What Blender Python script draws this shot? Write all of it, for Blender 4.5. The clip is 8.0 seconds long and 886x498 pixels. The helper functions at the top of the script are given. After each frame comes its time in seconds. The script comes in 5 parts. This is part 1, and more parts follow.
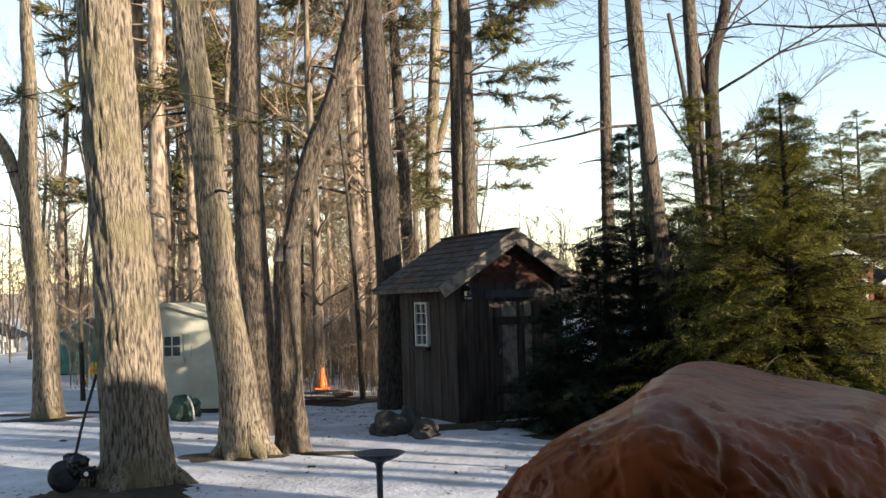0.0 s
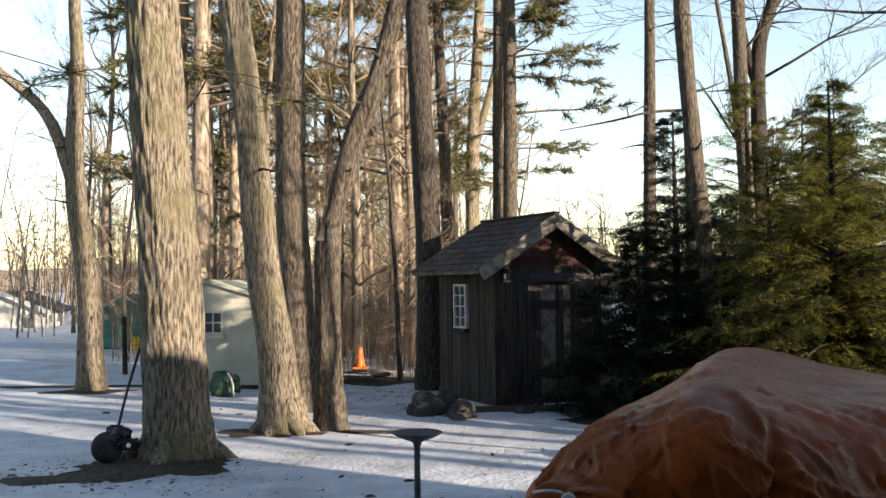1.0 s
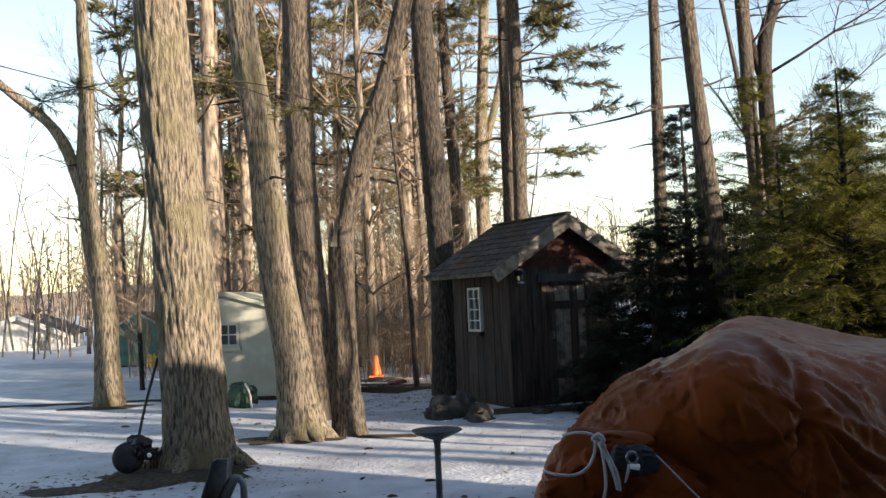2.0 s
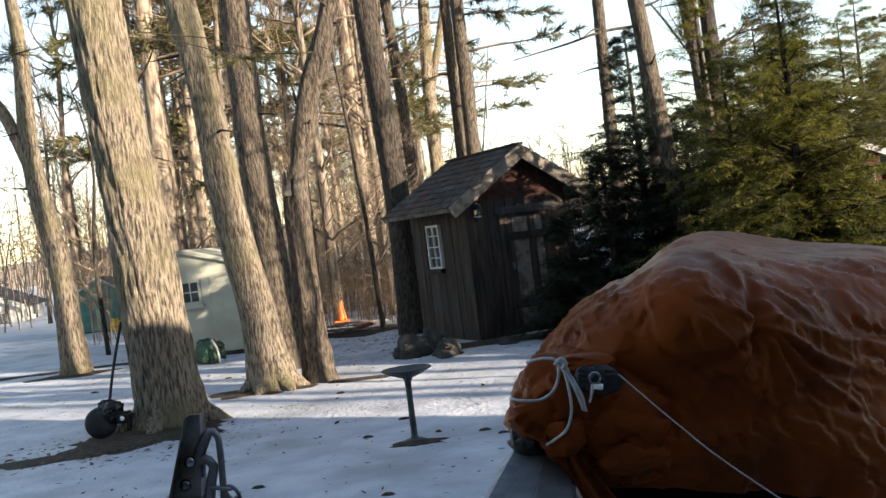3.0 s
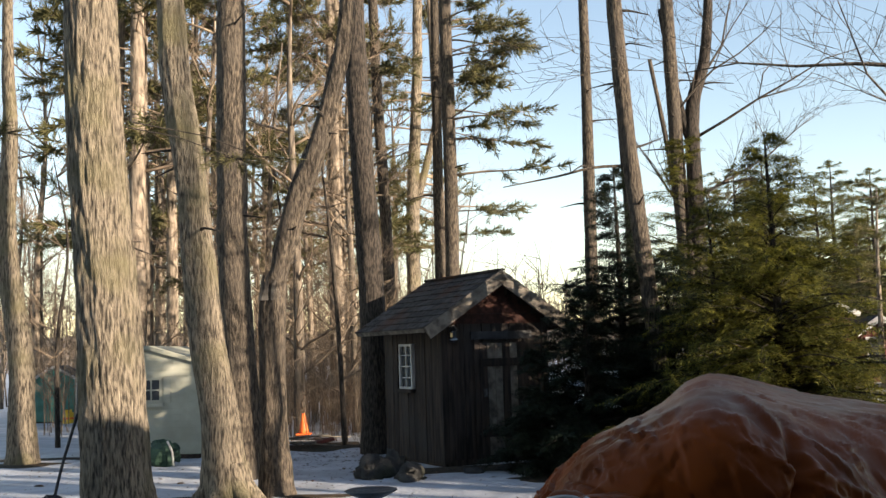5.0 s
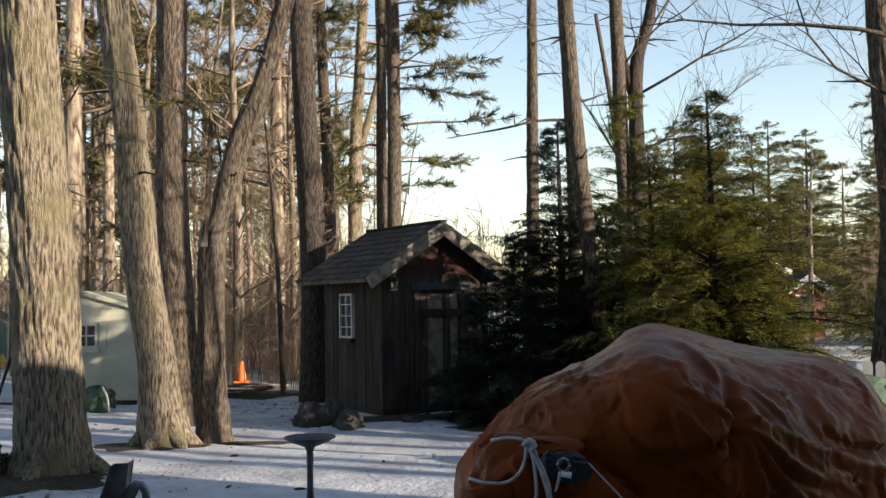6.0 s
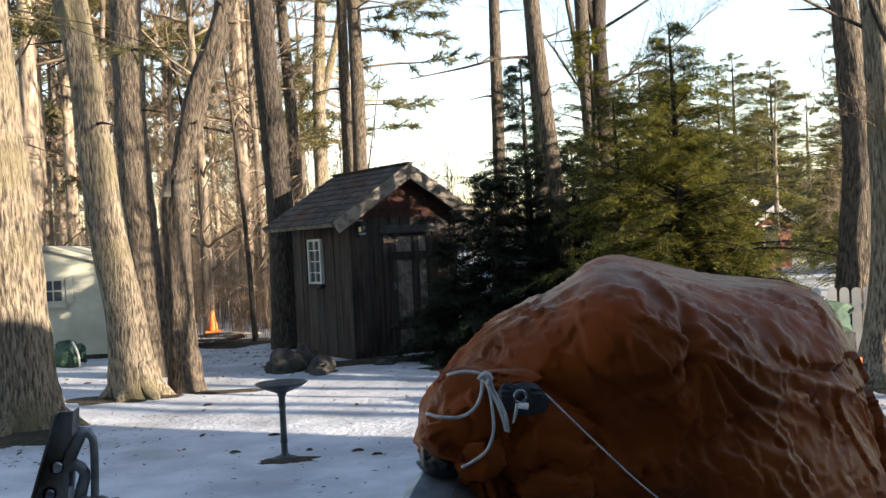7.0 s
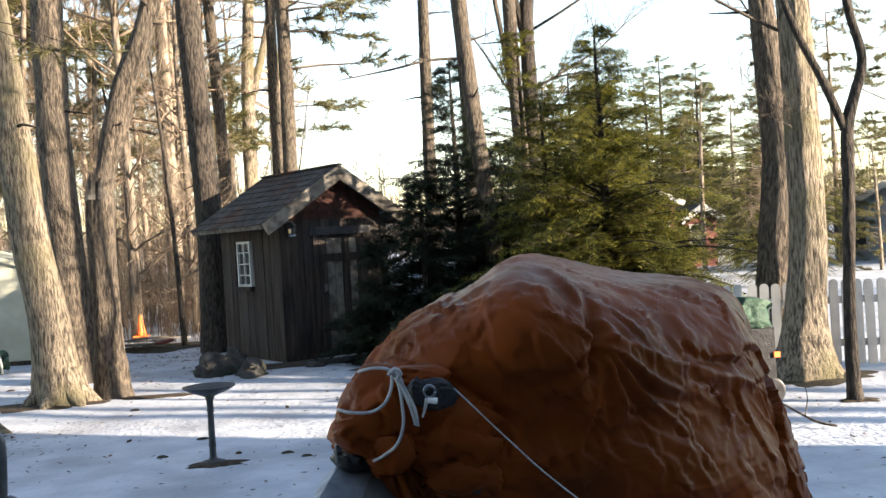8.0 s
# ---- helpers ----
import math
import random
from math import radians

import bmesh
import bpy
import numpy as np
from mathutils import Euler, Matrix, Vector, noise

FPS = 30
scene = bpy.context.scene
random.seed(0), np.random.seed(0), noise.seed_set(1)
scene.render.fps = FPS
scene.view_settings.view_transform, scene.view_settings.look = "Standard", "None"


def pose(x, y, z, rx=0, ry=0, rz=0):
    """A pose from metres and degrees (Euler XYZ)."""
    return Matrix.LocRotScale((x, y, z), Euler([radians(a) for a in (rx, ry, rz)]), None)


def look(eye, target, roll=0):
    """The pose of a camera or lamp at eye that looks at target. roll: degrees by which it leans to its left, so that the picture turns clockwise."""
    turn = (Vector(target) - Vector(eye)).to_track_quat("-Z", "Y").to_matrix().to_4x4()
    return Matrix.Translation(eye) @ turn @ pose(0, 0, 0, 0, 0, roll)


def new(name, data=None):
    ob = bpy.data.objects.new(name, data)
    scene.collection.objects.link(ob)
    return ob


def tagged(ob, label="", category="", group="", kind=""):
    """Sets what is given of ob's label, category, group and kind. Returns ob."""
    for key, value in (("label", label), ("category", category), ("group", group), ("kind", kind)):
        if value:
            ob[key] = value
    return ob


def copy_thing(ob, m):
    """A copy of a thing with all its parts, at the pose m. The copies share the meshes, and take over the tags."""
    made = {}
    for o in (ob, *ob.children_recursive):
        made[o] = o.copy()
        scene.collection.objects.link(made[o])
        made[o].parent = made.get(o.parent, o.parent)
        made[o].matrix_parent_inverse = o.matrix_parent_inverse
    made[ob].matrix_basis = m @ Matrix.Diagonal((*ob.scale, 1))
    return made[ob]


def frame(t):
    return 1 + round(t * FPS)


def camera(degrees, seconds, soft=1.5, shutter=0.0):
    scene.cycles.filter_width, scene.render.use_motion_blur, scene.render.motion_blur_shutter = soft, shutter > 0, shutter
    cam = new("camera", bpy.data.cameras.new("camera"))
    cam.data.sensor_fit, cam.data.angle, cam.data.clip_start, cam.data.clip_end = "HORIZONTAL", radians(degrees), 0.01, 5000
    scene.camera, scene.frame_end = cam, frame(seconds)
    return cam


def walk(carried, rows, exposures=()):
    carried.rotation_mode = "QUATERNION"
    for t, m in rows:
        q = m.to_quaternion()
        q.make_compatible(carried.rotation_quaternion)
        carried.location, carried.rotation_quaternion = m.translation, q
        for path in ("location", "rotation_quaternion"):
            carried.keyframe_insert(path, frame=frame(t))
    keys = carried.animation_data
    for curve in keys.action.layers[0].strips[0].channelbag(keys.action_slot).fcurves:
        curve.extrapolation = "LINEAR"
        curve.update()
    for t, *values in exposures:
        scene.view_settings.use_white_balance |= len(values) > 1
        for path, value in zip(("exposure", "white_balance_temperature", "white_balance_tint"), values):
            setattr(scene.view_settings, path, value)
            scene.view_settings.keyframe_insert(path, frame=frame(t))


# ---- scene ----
cam = camera(47.0, 8.0)
PATH = [
    (0, look((0.053, 0.051, 1.846), (0.073, 2.049, 1.947), -1.8)),
    (0.5, look((0.063, 0.08, 1.864), (0.098, 2.079, 1.913), -0.4)),
    (1, look((0.028, 0.04, 1.834), (-0.028, 2.038, 1.903), -0.6)),
    (1.2, look((0.01, 0.093, 1.781), (-0.075, 2.089, 1.873), -0.6)),
    (2.3, look((0.002, 0.004, 1.706), (-0.046, 2.001, 1.798), -3.4)),
    (2.5, look((0.009, 0.016, 1.701), (0.007, 2.016, 1.722), -3.4)),
    (3, look((0.01, -0.004, 1.713), (0.005, 1.996, 1.679), -7.1)),
    (3.2, look((0.008, 0.04, 1.716), (0.013, 2.038, 1.617), -8.4)),
    (3.5, look((-0.006, 0.051, 1.699), (0.02, 2.048, 1.601), -7.4)),
    (3.7, look((-0.013, 0.091, 1.737), (-0.042, 2.091, 1.752), -6.6)),
    (4, look((-0.058, 0.083, 1.709), (-0.079, 2.072, 1.913), -4.1)),
    (5.5, look((-0.101, 0.181, 1.702), (0.013, 2.168, 1.893), -1.5)),
    (6, look((-0.11, 0.164, 1.689), (0.074, 2.153, 1.791), -0.9)),
    (6.5, look((-0.108, 0.167, 1.684), (0.069, 2.158, 1.732), -0.2)),
    (7, look((-0.072, 0.192, 1.673), (0.167, 2.178, 1.661), -2.9)),
    (7.5, look((-0.064, 0.175, 1.667), (0.279, 2.145, 1.639), -3.1)),
    (8, look((-0.036, 0.135, 1.668), (0.332, 2.101, 1.651), -3.4)),
]
walk(cam, PATH, [(t, stops, 6600, 15) for t, stops in ((0.0, 1.85), (0.5, 1.7), (1.2, 1.9), (2.5, 1.72), (3.0, 2.08), (3.5, 2.65), (4.0, 2.1), (4.6, 1.85), (5.5, 1.52), (6.0, 1.58), (6.5, 1.85), (7.0, 2.25), (8.0, 2.55))])

# ---- light: a low sun from behind and right, a pale winter sky ----
SUN_AZ, SUN_EL = radians(121), radians(13)
to_sun = Vector((math.sin(SUN_AZ) * math.cos(SUN_EL), math.cos(SUN_AZ) * math.cos(SUN_EL), math.sin(SUN_EL)))
world = bpy.data.worlds.new("winter_sky")
scene.world = world
world.use_nodes = True
wn = world.node_tree.nodes
sky = wn.new("ShaderNodeTexSky")
sky.sky_type, sky.sun_disc = "NISHITA", False
sky.sun_elevation, sky.sun_rotation = SUN_EL, SUN_AZ
sky.air_density, sky.dust_density, sky.ozone_density = 1.0, 0.15, 0.3
wn["Background"].inputs["Strength"].default_value = 0.09
world.node_tree.links.new(sky.outputs[0], wn["Background"].inputs["Color"])
sun = new("sun", bpy.data.lights.new("sun", "SUN"))
sun.data.energy, sun.data.angle, sun.data.color = 5.0, radians(0.5), (1.0, 0.87, 0.68)
sun.matrix_world = look(to_sun * 60, (0, 0, 0))


# ---- materials ----
def mat(name, c1, c2, rough=0.8, scale=6.0, stretch=(1, 1, 1), bump=0.3, fine=40.0, metal=0.0, c3=None, detail=6.0, dist=0.02, spec=0.3, random_tint=0.0, lo=0.35, hi=0.65, stain=1.3):
    """Two-scale noise between c1 and c2 with broad stains of c3, grain relief, and an object-wise tint."""
    m = bpy.data.materials.new(name)
    m.use_nodes = True
    n, l = m.node_tree.nodes, m.node_tree.links
    b = n["Principled BSDF"]
    tc = n.new("ShaderNodeTexCoord")
    mp = n.new("ShaderNodeMapping")
    mp.inputs["Scale"].default_value = stretch
    l.new(tc.outputs["Object"], mp.inputs[0])
    n1 = n.new("ShaderNodeTexNoise")
    n1.inputs["Scale"].default_value, n1.inputs["Detail"].default_value = scale, detail
    l.new(mp.outputs[0], n1.inputs["Vector"])
    r1 = n.new("ShaderNodeValToRGB")
    r1.color_ramp.elements[0].position, r1.color_ramp.elements[1].position = lo, hi
    r1.color_ramp.elements[0].color, r1.color_ramp.elements[1].color = (*c1, 1), (*c2, 1)
    l.new(n1.outputs["Fac"], r1.inputs[0])
    out = r1.outputs[0]
    if c3:
        n3 = n.new("ShaderNodeTexNoise")
        n3.inputs["Scale"].default_value, n3.inputs["Detail"].default_value = stain, 4
        l.new(tc.outputs["Object"], n3.inputs["Vector"])
        r3 = n.new("ShaderNodeValToRGB")
        r3.color_ramp.elements[0].position, r3.color_ramp.elements[1].position = 0.5, 0.68
        l.new(n3.outputs["Fac"], r3.inputs[0])
        mx = n.new("ShaderNodeMixRGB")
        mx.inputs[2].default_value = (*c3, 1)
        l.new(r3.outputs[0], mx.inputs[0])
        l.new(out, mx.inputs[1])
        out = mx.outputs[0]
    if random_tint:
        oi = n.new("ShaderNodeObjectInfo")
        hs = n.new("ShaderNodeHueSaturation")
        mr = n.new("ShaderNodeMapRange")
        mr.inputs["To Min"].default_value, mr.inputs["To Max"].default_value = 1 - random_tint, 1 + random_tint
        l.new(oi.outputs["Random"], mr.inputs["Value"])
        l.new(mr.outputs[0], hs.inputs["Value"])
        l.new(out, hs.inputs["Color"])
        out = hs.outputs[0]
    l.new(out, b.inputs["Base Color"])
    n2 = n.new("ShaderNodeTexNoise")
    n2.inputs["Scale"].default_value, n2.inputs["Detail"].default_value = fine, 5
    l.new(mp.outputs[0], n2.inputs["Vector"])
    ad = n.new("ShaderNodeMath")
    l.new(n1.outputs["Fac"], ad.inputs[0])
    l.new(n2.outputs["Fac"], ad.inputs[1])
    bp = n.new("ShaderNodeBump")
    bp.inputs["Strength"].default_value, bp.inputs["Distance"].default_value = bump, dist
    l.new(ad.outputs[0], bp.inputs["Height"])
    l.new(bp.outputs[0], b.inputs["Normal"])
    rr = n.new("ShaderNodeMapRange")
    rr.inputs["To Min"].default_value, rr.inputs["To Max"].default_value = max(rough - 0.12, 0.05), min(rough + 0.12, 1)
    l.new(n2.outputs["Fac"], rr.inputs["Value"])
    l.new(rr.outputs[0], b.inputs["Roughness"])
    b.inputs["Metallic"].default_value = metal
    b.inputs["Specular IOR Level"].default_value = spec
    return m


def leafy(name, c1, c2, through_light=0.35):
    """Foliage whose pieces vary one by one, thin enough to pass some light."""
    m = bpy.data.materials.new(name)
    m.use_nodes = True
    n, l = m.node_tree.nodes, m.node_tree.links
    b = n["Principled BSDF"]
    g = n.new("ShaderNodeNewGeometry")
    r = n.new("ShaderNodeValToRGB")
    r.color_ramp.elements[0].color, r.color_ramp.elements[1].color = (*c1, 1), (*c2, 1)
    l.new(g.outputs["Random Per Island"], r.inputs[0])
    l.new(r.outputs[0], b.inputs["Base Color"])
    b.inputs["Roughness"].default_value = 0.6
    b.inputs["Specular IOR Level"].default_value = 0.25
    tr = n.new("ShaderNodeBsdfTranslucent")
    l.new(r.outputs[0], tr.inputs[0])
    mx = n.new("ShaderNodeMixShader")
    mx.inputs[0].default_value = through_light
    l.new(b.outputs[0], mx.inputs[1])
    l.new(tr.outputs[0], mx.inputs[2])
    l.new(mx.outputs[0], n["Material Output"].inputs[0])
    return m


def glass(name):
    m = bpy.data.materials.new(name)
    m.use_nodes = True
    b = m.node_tree.nodes["Principled BSDF"]
    b.inputs["Base Color"].default_value = (0.04, 0.045, 0.05, 1)
    b.inputs["Roughness"].default_value = 0.06
    b.inputs["Specular IOR Level"].default_value = 0.7
    return m


M = dict(
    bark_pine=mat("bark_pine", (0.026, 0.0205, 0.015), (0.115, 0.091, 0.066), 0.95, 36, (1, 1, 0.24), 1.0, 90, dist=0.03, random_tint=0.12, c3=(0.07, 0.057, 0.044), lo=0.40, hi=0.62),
    # oak bark, also lent to sunlit pine stems, their sunlight put into colour
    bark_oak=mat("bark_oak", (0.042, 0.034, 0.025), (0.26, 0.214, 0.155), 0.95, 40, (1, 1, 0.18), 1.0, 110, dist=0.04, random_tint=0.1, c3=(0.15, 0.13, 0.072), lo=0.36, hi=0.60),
    # dark bark, partly the shade on trunks put into the colour
    bark_dark=mat("bark_dark", (0.012, 0.0095, 0.0075), (0.052, 0.041, 0.031), 0.95, 36, (1, 1, 0.24), 1.0, 90, dist=0.025, random_tint=0.15, lo=0.4, hi=0.62),
    bark_grey=mat("bark_grey", (0.055, 0.043, 0.033), (0.25, 0.2, 0.148), 0.95, 14, (1, 1, 0.22), 0.8, 40, dist=0.015, random_tint=0.4),
    twig=mat("twig", (0.07, 0.052, 0.038), (0.25, 0.185, 0.125), 0.9, 3, bump=0.1, random_tint=0.2),
    snow=mat("snow", (0.342, 0.361, 0.399), (0.475, 0.494, 0.5225), 0.6, 2.2, bump=0.4, fine=16, dist=0.05, c3=(0.285, 0.2945, 0.3135), spec=0.35, stain=0.9),
    litter=mat("litter", (0.0098, 0.0077, 0.0049), (0.0595, 0.0406, 0.0224), 0.95, 18, bump=0.9, fine=60, c3=(0.021, 0.021, 0.0105)),
    barn=mat("barn", (0.0096, 0.0072, 0.006), (0.051, 0.036, 0.027), 0.9, 7, (2.4, 2.4, 0.21), 0.6, 30, dist=0.01, random_tint=0.35, c3=(0.033, 0.0276, 0.024)),
    barn_red=mat("barn_red", (0.021, 0.0084, 0.006), (0.057, 0.0216, 0.0144), 0.9, 7, (1.8, 1.8, 1.8), 0.5, 30, dist=0.01, random_tint=0.2),
    trim_wood=mat("trim_wood", (0.064, 0.0536, 0.044), (0.192, 0.168, 0.136), 0.9, 8, (1, 1, 1), 0.5, 40, dist=0.008, c3=(0.048, 0.04, 0.032)),
    shingle=mat("shingle", (0.016, 0.0152, 0.0152), (0.06, 0.0536, 0.0496), 0.95, 9, bump=0.7, fine=90, dist=0.008, random_tint=0.35, c3=(0.06, 0.028, 0.0176)),
    white=mat("white", (0.3643, 0.3604, 0.3406), (0.4594, 0.4514, 0.4277), 0.6, 5, bump=0.15, fine=40, c3=(0.3326, 0.3247, 0.293)),
    cream=mat("cream", (0.306, 0.306, 0.238), (0.374, 0.3655, 0.2932), 0.65, 4, bump=0.15, fine=40, c3=(0.2805, 0.272, 0.2125)),
    teal=mat("teal", (0.05, 0.15, 0.12), (0.08, 0.22, 0.18), 0.7, 4, bump=0.2, c3=(0.04, 0.11, 0.09)),
    dark_paint=mat("dark_paint", (0.02, 0.02, 0.022), (0.05, 0.05, 0.055), 0.5, 6, bump=0.2),
    red_paint=mat("red_paint", (0.085, 0.024, 0.02), (0.125, 0.038, 0.03), 0.8, 4, bump=0.2),
    grey_paint=mat("grey_paint", (0.20, 0.24, 0.28), (0.30, 0.34, 0.38), 0.8, 4, bump=0.2),
    siding_grey=mat("siding_grey", (0.154, 0.154, 0.147), (0.21, 0.21, 0.196), 0.8, 3, bump=0.2),
    far_hill=mat("far_hill", (0.10, 0.085, 0.075), (0.20, 0.17, 0.15), 1.0, 0.15, bump=0.2, fine=2),
    yellow=mat("yellow", (0.65, 0.42, 0.03), (0.80, 0.55, 0.06), 0.5, 6, bump=0.1),
    orange=mat("orange", (0.75, 0.13, 0.03), (0.90, 0.22, 0.05), 0.5, 6, bump=0.1),
    reflector=mat("reflector", (0.75, 0.74, 0.72), (0.88, 0.87, 0.85), 0.4, 6, bump=0.1),
    tarp=mat("tarp", (0.135, 0.028, 0.005), (0.205, 0.046, 0.0085), 0.46, 3.0, bump=0.35, fine=13, dist=0.005, c3=(0.10, 0.025, 0.0055), spec=0.033, stain=2.2),
    black=mat("black", (0.006, 0.006, 0.007), (0.02, 0.02, 0.022), 0.45, 12, bump=0.2),
    galvanised=mat("galvanised", (0.2, 0.22, 0.25), (0.36, 0.39, 0.43), 0.5, 26, bump=0.15, metal=0.35, c3=(0.108, 0.108, 0.108)),
    steel=mat("steel", (0.08, 0.088, 0.096), (0.24, 0.248, 0.256), 0.42, 18, bump=0.3, metal=0.8, c3=(0.072, 0.056, 0.044), stain=9),
    chrome=mat("chrome", (0.10, 0.11, 0.13), (0.26, 0.27, 0.30), 0.2, 14, bump=0.1, metal=1.0),
    rope=mat("rope", (0.30, 0.30, 0.31), (0.46, 0.46, 0.45), 0.8, 60, (1, 1, 1), 0.6, 160, dist=0.002),
    stone=mat("stone", (0.015, 0.015, 0.0144), (0.054, 0.0516, 0.0468), 0.9, 6, bump=0.8, fine=30, c3=(0.021, 0.0216, 0.0096)),
    patina=mat("patina", (0.012, 0.016, 0.02), (0.035, 0.044, 0.05), 0.45, 9, bump=0.3, fine=40, c3=(0.035, 0.035, 0.035)),
    green_cloth=mat("green_cloth", (0.012, 0.032, 0.02), (0.03, 0.065, 0.042), 0.7, 7, bump=0.5),
    # two copies of one foliage: sunlight in the first colour, shade in the second
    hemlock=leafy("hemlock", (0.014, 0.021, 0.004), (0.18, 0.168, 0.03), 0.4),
    hemlock_shaded=leafy("hemlock_shaded", (0.0056, 0.0112, 0.007), (0.0245, 0.035, 0.0182), 0.3),
    needles=leafy("needles", (0.0475, 0.05225, 0.019), (0.19, 0.1662, 0.07125), 0.45),
    dead_leaf=leafy("dead_leaf", (0.025, 0.015, 0.008), (0.13, 0.08, 0.04)),
    glass=glass("glass"),
)

for nd in M["tarp"].node_tree.nodes:
    if nd.type == "TEX_NOISE" and nd.inputs["Scale"].default_value == 13:
        nd.noise_type = "RIDGED_MULTIFRACTAL"
        nd.inputs["Detail"].default_value = 3


# ---- building blocks ----
def part(name, bm, material, parent=None, label="", smooth=False):
    me = bpy.data.meshes.new(name)
    bm.to_mesh(me)
    bm.free()
    me.materials.append(material)
    if smooth:
        for p in me.polygons:
            p.use_smooth = True
    ob = new(name, me)
    ob.parent = parent
    return tagged(ob, label)


def raw(name, verts, faces, material, parent=None, label="", smooth=False):
    me = bpy.data.meshes.new(name)
    me.from_pydata(verts, [], faces)
    me.materials.append(material)
    if smooth:
        me.polygons.foreach_set("use_smooth", [True] * len(me.polygons))
    ob = new(name, me)
    ob.parent = parent
    return tagged(ob, label)


def thing(name, m, label, category, group="", kind=""):
    ob = new(name)
    ob.matrix_basis = m
    return tagged(ob, label, category, group, kind)


def box(bm, x0, x1, y0, y1, z0, z1, bevel=0.0):
    before = set(bm.verts)
    r = bmesh.ops.create_cube(bm, size=1)
    bmesh.ops.scale(bm, vec=(x1 - x0, y1 - y0, z1 - z0), verts=r["verts"])
    bmesh.ops.translate(bm, vec=((x0 + x1) / 2, (y0 + y1) / 2, (z0 + z1) / 2), verts=r["verts"])
    if bevel:
        edges = {e for v in r["verts"] for e in v.link_edges}
        bmesh.ops.bevel(bm, geom=list(edges), offset=bevel, segments=2, affect="EDGES")
    return [v for v in bm.verts if v not in before]


def boxed(*a, bevel=0.0):
    bm = bmesh.new()
    box(bm, *a, bevel=bevel)
    return bm


def lathe(profile, segs=24):
    """A solid turned round z from (radius, height) pairs."""
    bm = bmesh.new()
    rings = []
    for r, z in profile:
        rings.append([bm.verts.new((max(r, 1e-4) * math.cos(a), max(r, 1e-4) * math.sin(a), z)) for a in [2 * math.pi * i / segs for i in range(segs)]])
    for p, q in zip(rings, rings[1:]):
        for i in range(segs):
            bm.faces.new((p[i], p[(i + 1) % segs], q[(i + 1) % segs], q[i]))
    bm.faces.new(rings[0][::-1])
    bm.faces.new(rings[-1])
    return bm


def smooth_path(points, step):
    """Catmull-Rom points along a polyline of (x, y, z, radius)."""
    pts = [np.array(p, float) for p in points]
    pts = [2 * pts[0] - pts[1]] + pts + [2 * pts[-1] - pts[-2]]
    out = []
    for a, b, c, d in zip(pts, pts[1:], pts[2:], pts[3:]):
        k = max(2, int(np.linalg.norm(c[:3] - b[:3]) / step))
        for i in range(k):
            t = i / k
            out.append(0.5 * (2 * b + (c - a) * t + (2 * a - 5 * b + 4 * c - d) * t * t + (3 * b - a - 3 * c + d) * t ** 3))
    out.append(pts[-2])
    return out


def tube_data(points, segs, verts, faces, rough=0.0, seed=0.0, furrow=0.0):
    """A closed tube along (x, y, z, radius) points, lumpy by rough, with upright bark furrows."""
    base = len(verts)
    n = len(points)
    for i, p in enumerate(points):
        d = Vector(points[min(i + 1, n - 1)][:3]) - Vector(points[max(i - 1, 0)][:3])
        d.normalize()
        side = d.cross(Vector((0, 1, 0)) if abs(d.y) < 0.9 else Vector((1, 0, 0))).normalized()
        up = side.cross(d)
        for k in range(segs):
            a = 2 * math.pi * k / segs
            o = side * math.cos(a) + up * math.sin(a)
            r = p[3]
            if rough:
                r *= 1 + rough * noise.noise(Vector((o.x * 1.3 + seed, o.y * 1.3, p[2] * 0.9)) * 1.7)
            if furrow:
                q = Vector((o.x * r * 24 + seed, o.y * r * 24, p[2] * 1.6))
                r += furrow * (abs(noise.noise(q)) * 2 - 0.5 + 0.5 * noise.noise(q * 2.3))
            verts.append((p[0] + o.x * r, p[1] + o.y * r, p[2] + o.z * r))
    for i in range(n - 1):
        for k in range(segs):
            a, b = base + i * segs + k, base + i * segs + (k + 1) % segs
            faces.append((a, b, b + segs, a + segs))
    faces.append(tuple(base + k for k in range(segs))[::-1])
    faces.append(tuple(base + (n - 1) * segs + k for k in range(segs)))


def tube(name, points, segs, material, parent=None, step=0.0, rough=0.0, furrow=0.0, seed=0.0, label=""):
    verts, faces = [], []
    tube_data(smooth_path(points, step) if step else points, segs, verts, faces, rough, seed, furrow)
    return raw(name, verts, faces, material, parent, label, smooth=True)


def crumple(p, freq, tilt, seed=0.0):
    """The upper envelope of randomly tilted planes round scattered centres: flat facets that meet in sharp creases."""
    q = p * freq + Vector((seed, seed * 0.7, seed * 1.3))
    best = -9.0
    for c in noise.voronoi(q)[1]:
        t = noise.noise_vector(c * 3.7 + Vector((11, 5, 2)))
        best = max(best, (t.dot(q - c)) * tilt + 0.12 * t.x * tilt)
    return best / freq


# ---- ground: one sheet of old snow, rising a little under the camera's feet ----
def ground_z(x, y):
    d = math.hypot(x - 0.3, y - 0.6)
    z = 0.42 * max(0.0, min(1.0, (5.4 - d) / 2.6)) ** 1.3
    far = max(0.0, math.hypot(x, y) - 22)
    z += 0.035 * noise.noise(Vector((x * 0.5, y * 0.5, 0))) + 0.012 * noise.noise(Vector((x * 2.1, y * 2.1, 3)))
    z += far * 0.02 * noise.noise(Vector((x * 0.03, y * 0.03, 7)))
    return z


